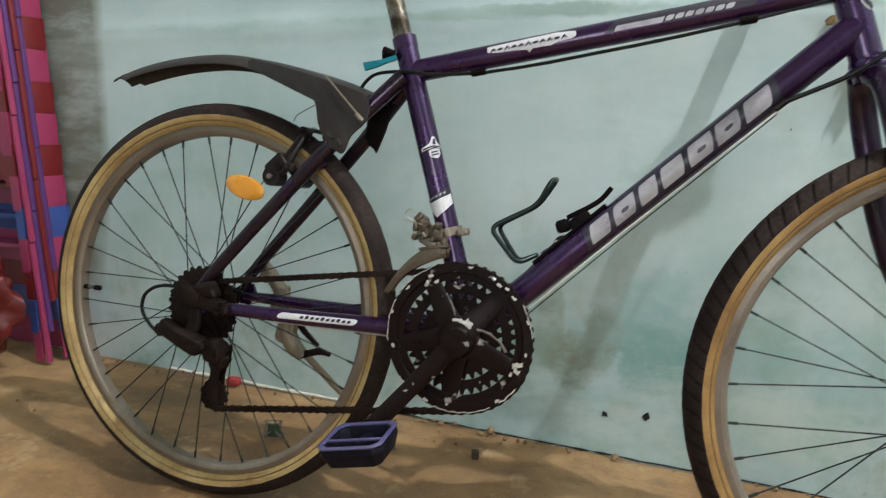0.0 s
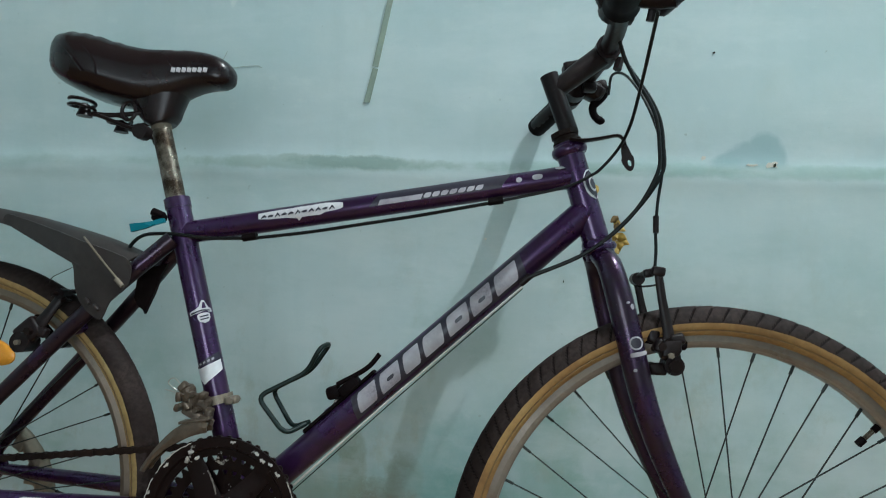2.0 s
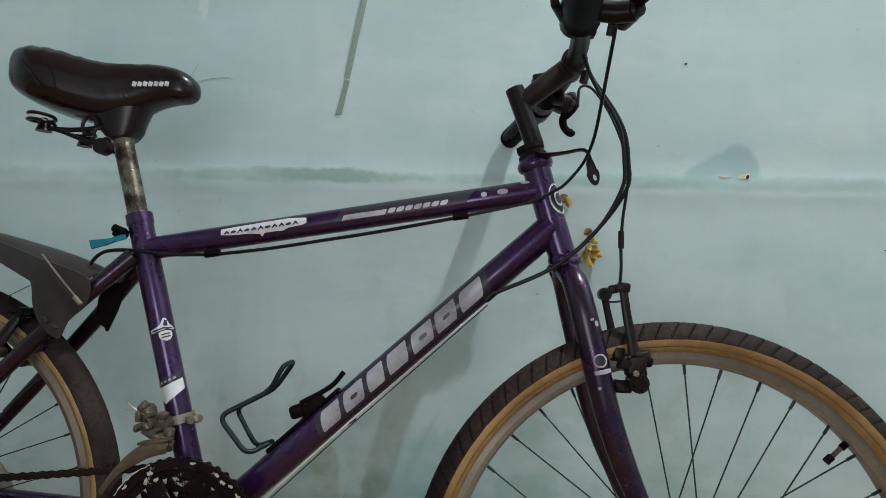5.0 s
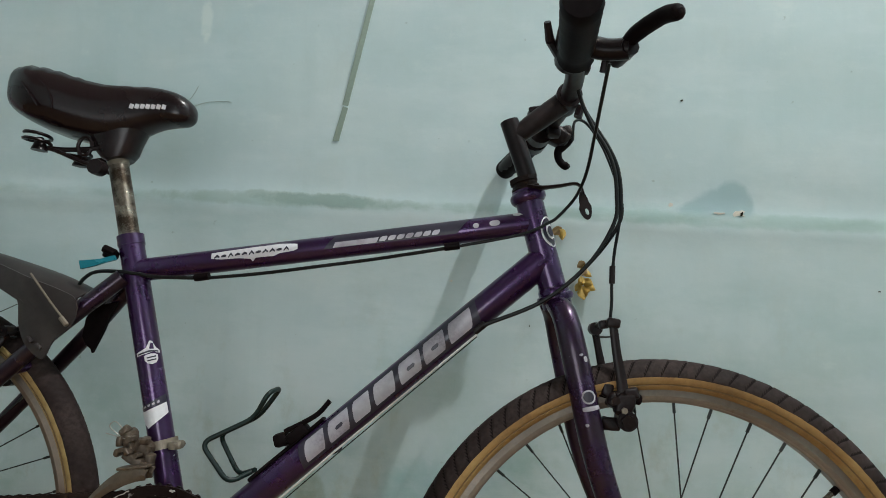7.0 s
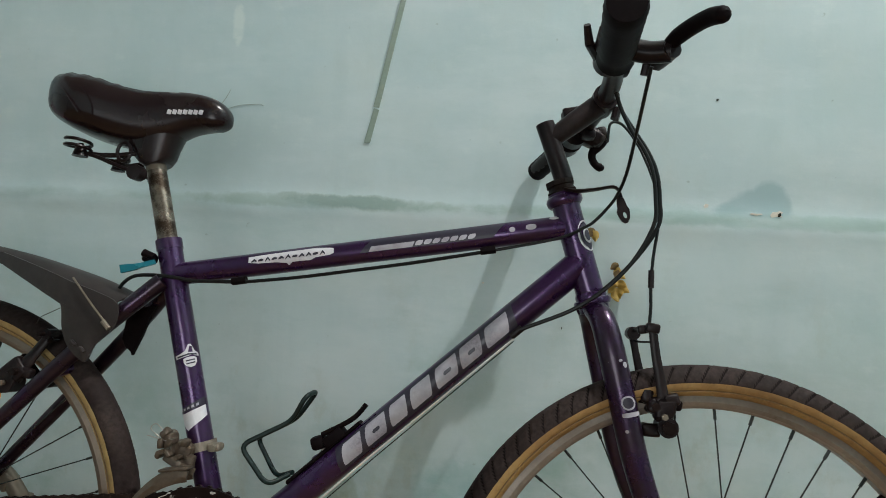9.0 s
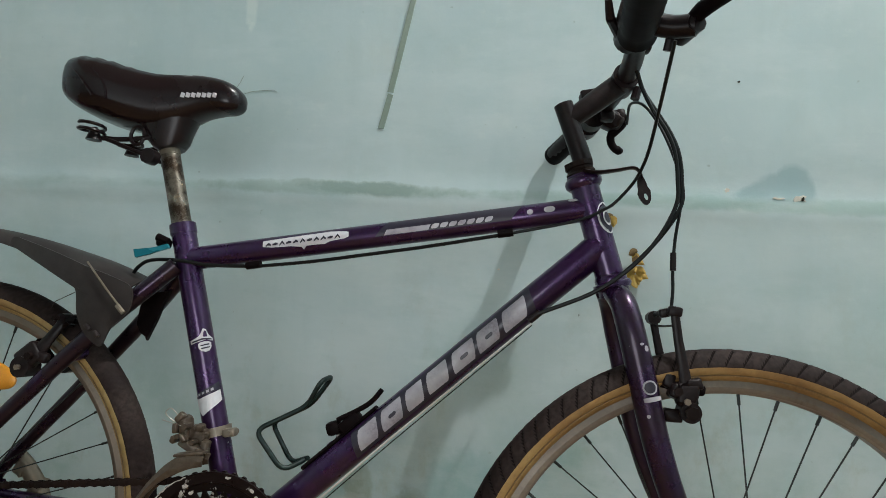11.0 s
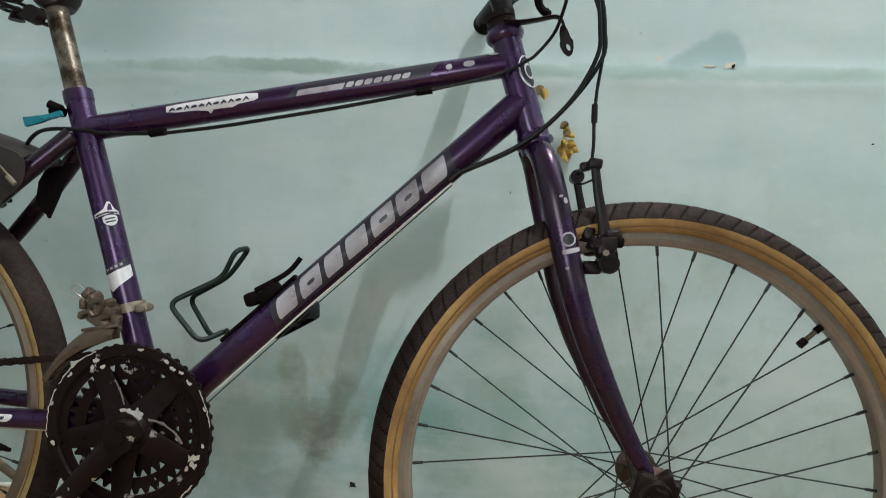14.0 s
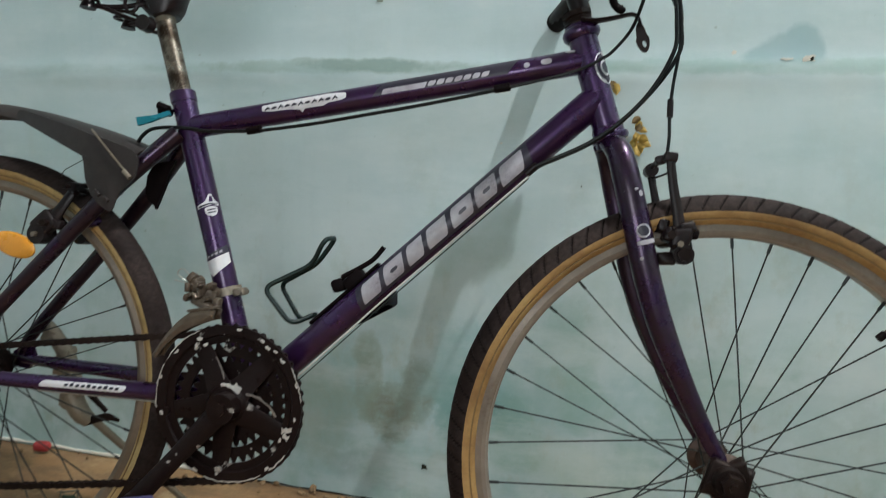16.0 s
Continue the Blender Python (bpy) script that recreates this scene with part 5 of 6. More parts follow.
bar = [(0.850, 0.262, 0.938), (0.862, 0.22, 0.944), (0.897, 0.12, 0.961), (0.909, 0.04, 0.966), (0.909, -0.04, 0.966), (0.897, -0.12, 0.961), (0.875, -0.22, 0.949), (0.862, -0.285, 0.942)]
sweep(bm, bar, 0.0125, 16, smooth=4)
bm.transform(bar_axis)
handlebar = part("handlebar", bm, BLACK_STEEL, bike, "black steel flat handlebar")
for s in (-1, 1):
    bm = bmesh.new()
    n = 14
    y0, y1, r = (0.150, 0.292, 0.0200) if s < 0 else (0.165, 0.266, 0.0172)
    back, drop = (0.0235, 0.0150) if s < 0 else (0.034, 0.017)
    pts = [Vector((0.8905 - 0.004 * (s > 0) - back * k / n, s * (y0 + (y1 - y0) * k / n), 0.9575 - 0.002 * (s > 0) - drop * k / n)) for k in range(n + 1)]
    sweep(bm, pts, [r + 0.002 if k == 0 else (r if k % 2 else r - 0.0010) + (0.0016 * k / n if s < 0 else 0.0) for k in range(n)] + [r - 0.001], 20)
    bm.transform(bar_axis)
    part("grip", bm, BLACK, handlebar, "black ribbed rubber grip")
    # lever bracket, blade and shifter
    bm = bmesh.new()
    b0 = 0.168 if s < 0 else 0.140
    sweep(bm, ((0.902, s * (b0 - 0.012), 0.964), (0.900, s * (b0 + 0.012), 0.964)), 0.0215, 16)
    if s < 0:
        sweep(bm, ((0.905, s * b0, 0.956), (0.935, s * (b0 + 0.006), 0.948), (0.958, s * (b0 + 0.016), 0.946)), [0.013, 0.0125, 0.0125], 12, smooth=4, flat=(1.0, 0.9))
        sweep(bm, ((0.950, s * (b0 - 0.012), 0.946), (0.957, s * (b0 + 0.022), 0.946)), 0.0105, 10)
        sweep(bm, ((0.938, s * (b0 - 0.004), 0.944), (0.936, s * (b0 - 0.010), 0.928)), 0.0048, 8)
    bm.transform(bar_axis @ Matrix.Translation((-0.015, 0, 0.006 if s < 0 else -0.010)))
    if s > 0:
        joined(bm, clod((((0.040, 0.034, 0.028), pose(0.905, 0.148, 0.958, 0, 25, 0)), ((0.026, 0.026, 0.024), pose(0.919, 0.152, 0.962, 0, -20, 0)), ((0.030, 0.026, 0.018), pose(0.874, 0.140, 0.992, 0, -10, 0))), 31.0))
    part("lever_bracket", bm, BLACK_STEEL, handlebar, "black brake lever bracket")
    bm = bmesh.new()
    if s < 0:
        sweep(bm, ((0.954, -0.182, 0.952), (0.961, -0.196, 0.9575), (0.970, -0.216, 0.9595), (0.9775, -0.238, 0.9570), (0.984, -0.256, 0.9505), (0.9855, -0.261, 0.9490)), [0.0075, 0.0092, 0.0094, 0.0092, 0.0085, 0.0035], 10, smooth=5, flat=(1.0, 1.0))
    else:
        sweep(bm, ((0.912, 0.150, 0.966), (0.924, 0.152, 0.956), (0.917, 0.154, 0.944), (0.910, 0.156, 0.935), (0.911, 0.158, 0.924), (0.917, 0.160, 0.916), (0.924, 0.161, 0.913), (0.929, 0.162, 0.914)), [0.010, 0.0095, 0.008, 0.0065, 0.0060, 0.0060, 0.0070, 0.003], 10, smooth=4)
    if s < 0:
        bm.transform(bar_axis @ Matrix.Translation((-0.015, 0, 0.006)))
    part("brake_lever", bm, BLACK, handlebar, "black curved brake lever")
    bm = bmesh.new()
    c0 = 0.126 if s < 0 else 0.105
    sweep(bm, ((0.905, s * (c0 - 0.012), 0.962), (0.904, s * (c0 + 0.012), 0.962)), 0.0185, 16)
    boxed(bm, (0.020, 0.018, 0.014), pose(0.922, s * (c0 - 0.02), 0.958), 0.003)
    sweep(bm, ((0.890, s * c0, 0.962), (0.874, s * (c0 + 0.03), 0.964)), [0.006, 0.0055], 8)
    sweep(bm, ((0.874, s * (c0 + 0.03), 0.964), (0.868, s * (c0 + 0.045), 0.978)), [0.0055, 0.0042], 8)
    bm.transform(bar_axis @ Matrix.Translation((-0.015, 0, 0.006 if s < 0 else -0.010)))
    part("shifter", bm, BLACK_STEEL, handlebar, "black thumb shifter")

# cables
bm = sweep(bmesh.new(), ((0.9377, -0.190, 0.9317), (0.9351, -0.170, 0.9061), (0.9329, -0.140, 0.8778), (0.9312, -0.090, 0.8458), (0.9273, -0.060, 0.8287), (0.921, -0.030, 0.8167), (0.9041, -0.024, 0.7965), (0.8913, -0.022, 0.7866), (0.855, -0.022, 0.769), (0.766, -0.013, 0.7485)), 0.0021, 8, smooth=6)
part("cable", bm, HOUSING, bike, "black brake cable housing")
bm = sweep(bmesh.new(), ((0.766, -0.013, 0.7485), (0.665, -0.013, 0.7275), (0.587, -0.013, 0.713), (0.507, -0.013, 0.6986), (0.4286, -0.013, 0.6875)), 0.0024, 8, smooth=5)
part("cable", bm, HOUSING, bike)
bm = sweep(bmesh.new(), ((0.4286, -0.013, 0.6875), (0.36, -0.018, 0.685), (0.335, -0.0205, 0.6875), (0.3004, -0.0195, 0.6891), (0.2706, -0.0165, 0.6866), (0.2529, -0.013, 0.6771), (0.2413, -0.008, 0.6632), (0.235, 0.0, 0.645)), 0.0026, 8, smooth=6)
part("cable", bm, HOUSING, bike)
for dy, grow in ((-0.040, 0.0), (-0.030, 0.007)):
    bm = sweep(bmesh.new(), ((0.908, -0.060, 0.966), (0.918, -0.050, 0.958), (0.9275 + 0.4 * grow, dy, 0.938), (0.941 + grow, dy, 0.9105), (0.958 + grow, dy, 0.884), (0.969 + grow, dy, 0.8575), (0.9734 + grow, dy, 0.8238), (0.9715 + grow, dy, 0.787), (0.941, dy + 0.002, 0.732), (0.888, dy + 0.008, 0.684), (0.815, dy + 0.018, 0.649)), 0.0027, 8, smooth=6)
    part("cable", bm, HOUSING, bike, "black gear cable housing")
bm = sweep(bmesh.new(), ((0.930, 0.125, 0.945), (0.926, 0.06, 0.952), (0.938, 0.0, 0.928), (0.962, -0.02, 0.880), (0.980, -0.03, 0.815), (0.9745, -0.03, 0.750), (0.972, -0.034, 0.715), (0.9722, -0.037, 0.687), (0.9705, -0.040, 0.664)), 0.0020, 8, smooth=6)
part("cable", bm, HOUSING, bike, "black front brake cable housing")
bm = sweep(bmesh.new(), ((0.9722, -0.033, 0.733), (0.9722, -0.034, 0.711)), 0.0037, 10)
part("cable_adjuster", bm, BLACK_STEEL, bike)
# pale rod added for the bright line between down tube and shift wire
bm = bmesh.new()
sweep(bm, ((0.8064, -0.018, 0.6363), (0.6319, -0.018, 0.4743), (0.470, -0.018, 0.317)), 0.0013, 8)
part("pale_rod", bm, PALE_ROD, bike, "thin pale rod under the down tube")
bm = sweep(bmesh.new(), ((0.8066, -0.019, 0.6335), (0.6350, -0.019, 0.4710), (0.4735, -0.019, 0.3135)), 0.0008, 6)
part("inner_wire", bm, SPOKE, bike, "dull steel shift wire")
bm = sweep(bmesh.new(), ((0.46, -0.012, 0.300), (0.32, -0.040, 0.306), (0.14, -0.056, 0.310)), 0.0010, 6)
part("inner_wire", bm, INNER_WIRE, bike)
# strap bracket at the headset
bm = bmesh.new()
sweep(bm, ((0.862, -0.018, 0.835), (0.880, -0.021, 0.833), (0.902, -0.022, 0.836), (0.922, -0.022, 0.840), (0.930, -0.022, 0.836), (0.934, -0.022, 0.826)), [0.0085, 0.0080, 0.0068, 0.0060, 0.0058, 0.0062], 10, smooth=5, flat=(0.30, 1.0))
tab = [Vector((0.936 + 0.0085 * math.cos(q) * (0.75 if math.sin(q) > 0 else 1.0) - 0.0045 * math.sin(q), 0, 0.8115 + 0.0185 * math.sin(q))) for q in (math.pi * w / 12 for w in range(24))]
hole = [Vector((0.9395 + 0.0024 * math.cos(q) - 0.001 * math.sin(q), 0, 0.8035 + 0.0042 * math.sin(q))) for q in (math.pi * w / 12 for w in range(24))]
rings = [[bm.verts.new((v.x, y, v.z)) for v in ring] for ring, y in ((tab, -0.0235), (tab, -0.0205), (hole, -0.0205), (hole, -0.0235))]
for a, b in zip(rings, rings[1:] + rings[:1]):
    for q in range(24):
        bm.faces.new((a[q], a[(q + 1) % 24], b[(q + 1) % 24], b[q]))
part("bracket", bm, BLACK_STEEL, bike, "bent black steel strap bracket")

# bottle cage on the down tube
d = (DT[1] - DT[0]).normalized()
bm = bmesh.new()
loop = [(0.520, -0.006, 0.437), (0.498, -0.026, 0.4245), (0.4575, -0.030, 0.4725), (0.519, -0.012, 0.507), (0.538, -0.022, 0.542), (0.541, 0.018, 0.546), (0.518, 0.008, 0.507), (0.455, 0.030, 0.474), (0.490, 0.026, 0.424), (0.520, 0.006, 0.437)]
fine = []
for i, p in enumerate(loop):
    p = Vector(p)
    if 0 < i < len(loop) - 1:
        a, b = Vector(loop[i - 1]), Vector(loop[i + 1])
        da, db = min(0.014, (a - p).length * 0.45), min(0.014, (b - p).length * 0.45)
        a, b = p + (a - p).normalized() * da, p + (b - p).normalized() * db
        fine += [a.lerp(p, u).lerp(p.lerp(b, u), u) for u in (0, 0.2, 0.4, 0.6, 0.8, 1.0)]
    else:
        fine.append(p)
sweep(bm, fine, 0.0034, 10)
cage = part("bottle_cage", bm, CAGE_GREEN, bike, "dark green bent wire bottle cage")
bm = bmesh.new()
o = Vector((-d.z, 0, d.x))
sweep(bm, (BB + d * 0.135 + o * 0.021, BB + d * 0.262 + o * 0.021), 0.009, 10, flat=(0.4, 1.0))
sweep(bm, ((0.560, -0.006, 0.492), (0.588, -0.006, 0.508), (0.604, -0.004, 0.520), (0.616, -0.002, 0.536)), 0.0034, 8, smooth=4)
boxed(bm, (0.032, 0.022, 0.016), Matrix.Translation(BB + d * 0.222 + o * 0.028) @ pose(0, 0, 0, 0, -43, 0), 0.004)
boxed(bm, (0.020, 0.020, 0.018), Matrix.Translation(BB + d * 0.200 + o * 0.036) @ pose(0, 0, 0, 0, -20, 0), 0.005)
part("cage_mount", bm, BLACK, cage, "black plastic cage mount")

# mudguard: a blade over the wheel with a flared tongue
def mudguard():
    bm = bmesh.new()
    mid = curve_through([Vector(p) for p in ((-0.213, 0.687, 0.020), (-0.170, 0.702, 0.024), (-0.095, 0.717, 0.026), (-0.003, 0.7225, 0.027), (0.082, 0.7115, 0.029), (0.155, 0.6955, 0.044), (0.213, 0.6800, 0.0555), (0.268, 0.6600, 0.0555))], 5)
    rows = []
    n = 12
    for i, p in enumerate(mid):
        a, b = mid[max(i - 1, 0)], mid[min(i + 1, len(mid) - 1)]
        t = Vector((b.x - a.x, 0, b.y - a.y)).normalized()
        nrm = Vector((-t.z, 0, t.x))
        deep = 0.017 + 0.010 * min(1.0, max(0.0, (p.x - 0.04) / 0.12))
        if p.x < -0.19:
            deep = 0.010
        row = []
        for layer in (0.0, 0.0025):
            line = []
            for q in range(n + 1):
                s = -1 + 2 * q / n
                c = Vector((p.x, p.z * s, p.y)) - nrm * (deep * abs(s) ** 2.2 + layer)
                line.append(bm.verts.new(c))
            row.append(line)
        rows.append(row)
    for (a0, a1), (b0, b1) in zip(rows, rows[1:]):
        for q in range(n):
            bm.faces.new((a0[q], a0[q + 1], b0[q + 1], b0[q]))
            bm.faces.new((a1[q], b1[q], b1[q + 1], a1[q + 1]))
        bm.faces.new((a0[0], b0[0], b1[0], a1[0]))
        bm.faces.new((a0[n], a1[n], b1[n], b0[n]))
    for a0, a1 in (rows[0], rows[-1]):
        for q in range(n):
            bm.faces.new((a0[q], a1[q], a1[q + 1], a0[q + 1]))
    return part("mudguard", bm, GREY_PLASTIC, bike, "dusty dark grey plastic clip-on mudguard", angle=60)


mud = mudguard()
for s in (-1,):
    outline = curve_through([Vector(v) for v in ((0.060, 0, 0.6955), (0.0945, 0, 0.6853), (0.1442, 0, 0.6674), (0.1773, 0, 0.6523), (0.1881, 0, 0.6440), (0.1945, 0, 0.632), (0.1989, 0, 0.6095), (0.2109, 0, 0.5852), (0.2298, 0, 0.5694), (0.242, 0, 0.5671), (0.2527, 0, 0.5915), (0.2752, 0, 0.6132), (0.2764, 0, 0.645), (0.2494, 0, 0.6582), (0.213, 0, 0.6689), (0.1614, 0, 0.6845), (0.0937, 0, 0.7023), (0.062, 0, 0.7085))], 3, closed=True)
    bm = bmesh.new()
    centre = Vector((0.230, 0, 0.625))
    for flip in (0.0, 0.0025):
        rings = []
        for u in (1.0, 0.75, 0.45, 0.15):
            rings.append([bm.verts.new((centre.x + (v.x - centre.x) * u, s * (0.0270 + 0.030 * min(1.0, max(0.0, (centre.x + (v.x - centre.x) * u - 0.06) / 0.14)) + 0.003 * (1 - u * u) - flip), centre.z + (v.z - centre.z) * u)) for v in outline])
        n = len(outline)
        for a, b in zip(rings, rings[1:]):
            for q in range(n):
                bm.faces.new((a[q], a[(q + 1) % n], b[(q + 1) % n], b[q]))
        bm.faces.new(rings[-1])
        if flip:
            for q in range(n):
                bm.faces.new((first[q], first[(q + 1) % n], rings[0][(q + 1) % n], rings[0][q]))
        first = rings[0]
    part("side_plate", bm, GREY_PLASTIC, mud, angle=50)
bm = slab(bmesh.new(), [(0.256, 0.640), (0.291, 0.6470), (0.2818, 0.6295), (0.2745, 0.6045), (0.2618, 0.5736), (0.2590, 0.5790), (0.2510, 0.5842), (0.2440, 0.5960), (0.246, 0.622)], 0.012, 0.018)
part("flap", bm, BLACK, mud)
bm = bmesh.new()
for q in range(2):
    boxed(bm, (0.011, 0.006, 0.005), pose(0.222 + 0.014 * q, -0.061, 0.590 - 0.008 * q, 0, 40, 0), 0.002)
part("clip", bm, GREY_PLASTIC, mud, "grey plastic mudguard clip")
bm = sweep(bmesh.new(), ((0.2095, -0.061, 0.677), (0.2442, -0.0635, 0.6422), (0.2707, -0.061, 0.6145)), 0.0013, 6, smooth=4)
part("strut", bm, DULL_ALLOY, mud, "thin bare metal strut")
bm = sweep(bmesh.new(), ((0.262, -0.062, 0.6215), (0.272, -0.062, 0.612)), 0.0034, 8)
part("screw", bm, DULL_ALLOY, mud)

# kickstand on the far side
bm = bmesh.new()
sweep(bm, ((0.020, 0.074, 0.388), (0.038, 0.078, 0.370), (0.066, 0.080, 0.335), (0.078, 0.082, 0.300), (0.078, 0.084, 0.270)), [0.009, 0.0125, 0.0135, 0.0150, 0.0165], 14, smooth=4, flat=(1.0, 0.85))
sweep(bm, ((0.076, 0.084, 0.268), (0.090, 0.088, 0.240), (0.104, 0.096, 0.222)), [0.016, 0.0155, 0.012], 12, smooth=4)
sub = clod((((0.034, 0.026, 0.040), pose(0.076, 0.086, 0.262, 0, 12, 0)), ((0.024, 0.024, 0.050), pose(0.064, 0.081, 0.322, 0, 14, 0)), ((0.020, 0.022, 0.026), pose(0.040, 0.078, 0.362, 0, 35, 0)), ((0.026, 0.022, 0.022), pose(0.092, 0.090, 0.232, 0, 30, 0))), 6.0)
joined(bm, sub)
stand = part("kickstand", bm, STAND, bike, "dirty alloy rear-mounted kickstand")
GROUND = (BIKE.inverted() @ Vector((-0.435, 1.035, floor_z(-0.435) + 0.004)))
bm = sweep(bmesh.new(), ((0.098, 0.094, 0.235), tuple(GROUND)), [0.0068, 0.0052], 10)
part("stand_leg", bm, STAND, stand)
bm = sweep(bmesh.new(), ((0.092, 0.088, 0.288), (0.107, 0.090, 0.269), (0.136, 0.092, 0.243)), [0.005, 0.0065, 0.0045], 8, smooth=4, flat=(1.0, 0.6))
sweep(bm, ((0.096, 0.090, 0.222), (0.120, 0.092, 0.229), (0.140, 0.092, 0.234), (0.160, 0.092, 0.230)), [0.008, 0.006, 0.0065, 0.003], 8, smooth=4, flat=(1.0, 0.6))
part("stand_lever", bm, GREASE, stand)

# ---- the stack of stools by the wall ----
PINK = plain("pink_stool_plastic", (0.30, 0.032, 0.095), 0.42, vary=0.1, scale=30, bump=0.05)
RED = plain("dark_red_stool_plastic", (0.15, 0.008, 0.010), 0.45, vary=0.1, scale=30, bump=0.05)
BLUE = plain("blue_stool_plastic", (0.035, 0.07, 0.26), 0.45, vary=0.1, scale=30, bump=0.05)
PURPLE_TRIM = plain("purple_stool_plastic", (0.085, 0.025, 0.13), 0.42, vary=0.1, scale=30, bump=0.05)
STOOL_COLOURS = {"pink": PINK, "red": RED, "blue": BLUE}


def stool(colour, m, lane, open_front):
    """A nesting plastic stool: seat, skirts on its sides and a ribbed corner leg."""
    base = new("plastic_stool")
    base.matrix_basis = m
    tagged(base, colour + " plastic stool nested in a stack against the wall", "stool", "stack of plastic stools")
    mat = STOOL_COLOURS[colour]
    tall, hx, hy = 0.30, 0.195, 0.054
    part("seat", boxed(bmesh.new(), (2 * hx - 0.05, 2 * hy - 0.05, 0.014), pose(0, 0, tall - 0.02), 0.004), mat, base)
    bm = slab(bmesh.new(), [(-hx, 0.0), (hx, 0.0), (hx, 0.082), (-hx, 0.082)], hy - 0.006, hy)
    part("back_panel", bm, mat, base)
    # side skirt, leaning out towards its foot
    bm = bmesh.new()
    boxed(bm, (0.006, 0.066, 0.084), pose(hx - 0.003, 0.020, 0.040, 0, -3.5, 0), 0.0025)
    part("side_panel", bm, mat, base)
    boxed_left = boxed(bmesh.new(), (0.006, 0.10, 0.084), pose(-hx + 0.003, 0, 0.040, 0, 3.5, 0), 0.0025)
    part("side_panel", boxed_left, mat, base)
    # front skirt, cut away to an arch in the lower half of the stack
    if open_front:
        bm = slab(bmesh.new(), [(0.150, 0.0), (0.172, 0.0), (0.172, 0.082), (0.146, 0.082)], -hy, -hy + 0.006)
    else:
        bm = slab(bmesh.new(), [(-hx, 0.004), (0.120, 0.004), (0.136, -0.004), (0.146, -0.020), (0.172, -0.020), (0.172, 0.082), (-hx, 0.082)], -hy - 0.001, -hy + 0.006)
    part("front_panel", bm, mat, base)
    bm = sweep(bmesh.new(), ((hx - 0.010 + 0.004 * lane, -hy + 0.008 + 0.013 * lane, 0.001), (hx - 0.034 + 0.004 * lane, -hy + 0.008 + 0.013 * lane, tall - 0.002)), 0.0085, 8, flat=(0.75, 0.9))
    part("leg", bm, (PINK, PURPLE_TRIM, RED, PURPLE_TRIM)[lane], base)


for k, colour in enumerate(("pink", "blue", "red", "pink", "blue", "pink", "red", "pink", "red", "pink", "red", "pink")):
    stool(colour, pose(-1.575 - 0.0055 * k, 1.130 - 0.003 * (k % 2), floor_z(-1.575) + 0.004 + 0.075 * k, 0, 0, 0.5 * (k % 2)), k % 4, k < 6)


# ---- loose things on the floor and marks on the wall ----
def lump(size, seed, rough=0.35, n=3):
    bm = bmesh.new()
    bmesh.ops.create_icosphere(bm, subdivisions=n, radius=1.0)
    for v in bm.verts:
        k = 1 + rough * noise.noise(v.co * 1.7 + Vector((seed, 0, 0))) + 0.5 * rough * noise.noise(v.co * 4.5 + Vector((0, seed, 0)))
        v.co = Vector((v.co.x * size[0], v.co.y * size[1], v.co.z * size[2])) * k
    low = min(v.co.z for v in bm.verts)
    for v in bm.verts:
        v.co.z -= low
    return bm


BAG = plain("crumpled_dark_red_plastic", (0.11, 0.009, 0.009), 0.38, vary=0.3, scale=25, bump=0.4, grit=0.004)
thing("plastic_bag", lump((0.10, 0.07, 0.115), 4.0, 0.6, 4), BAG, "crumpled dark red plastic bag on the cement floor", "bag", m=pose(-1.50, 0.985, floor_z(-1.50) - 0.004), angle=75)
RED_BIT = plain("red_plastic_bit", (0.34, 0.035, 0.035), 0.4, vary=0.15)
thing("bottle_top", boxed(bmesh.new(), (0.036, 0.020, 0.022), None, 0.008, 3), RED_BIT, "small red plastic bottle top by the wall foot", "bottle top", m=pose(-0.905, 1.165, floor_z(-0.9) + 0.012, 0, 0, 8))
thing("wooden_block", boxed(bmesh.new(), (0.014, 0.013, 0.017), None, 0.002), plain("dark_brown_wood", (0.05, 0.028, 0.016), 0.7), "tiny dark brown block on the cement floor", "block", m=pose(-0.283, 1.072, floor_z(-0.283) + 0.007, 0, 0, 20))
clip = new("wire_clip")
clip.matrix_basis = pose(-0.672, 0.982, floor_z(-0.672) - 0.001, 0, 0, 12)
tagged(clip, "small green and grey square clip on the cement floor", "clip")
part("plate", boxed(bmesh.new(), (0.024, 0.006, 0.026), pose(0, 0.003, 0.017), 0.002), plain("dull_green_plastic", (0.04, 0.065, 0.038), 0.6), clip)
GREY_WIRE = plain("grey_wire", (0.16, 0.15, 0.12), 0.5, metal=0.5)
for x0, z0, x1, z1 in ((-0.018, 0.003, 0.018, 0.003), (-0.018, 0.038, 0.018, 0.038), (-0.018, 0.003, -0.015, 0.038), (0.018, 0.003, 0.015, 0.038), (-0.017, 0.004, 0.015, 0.037), (0.017, 0.004, -0.015, 0.037)):
    part("wire", sweep(bmesh.new(), ((x0, -0.002, z0), (x1, 0.006, z1)), 0.0013, 6), GREY_WIRE, clip)
part("foot_wire", sweep(bmesh.new(), ((-0.018, -0.002, 0.002), (-0.016, 0.024, 0.002), (0.016, 0.024, 0.002), (0.018, -0.002, 0.002)), 0.0013, 6), GREY_WIRE, clip)

CRUMB = plain("cement_crumbs", (0.23, 0.145, 0.075), 0.85, vary=0.4, scale=40)
rng = random.Random(5)
bm = bmesh.new()
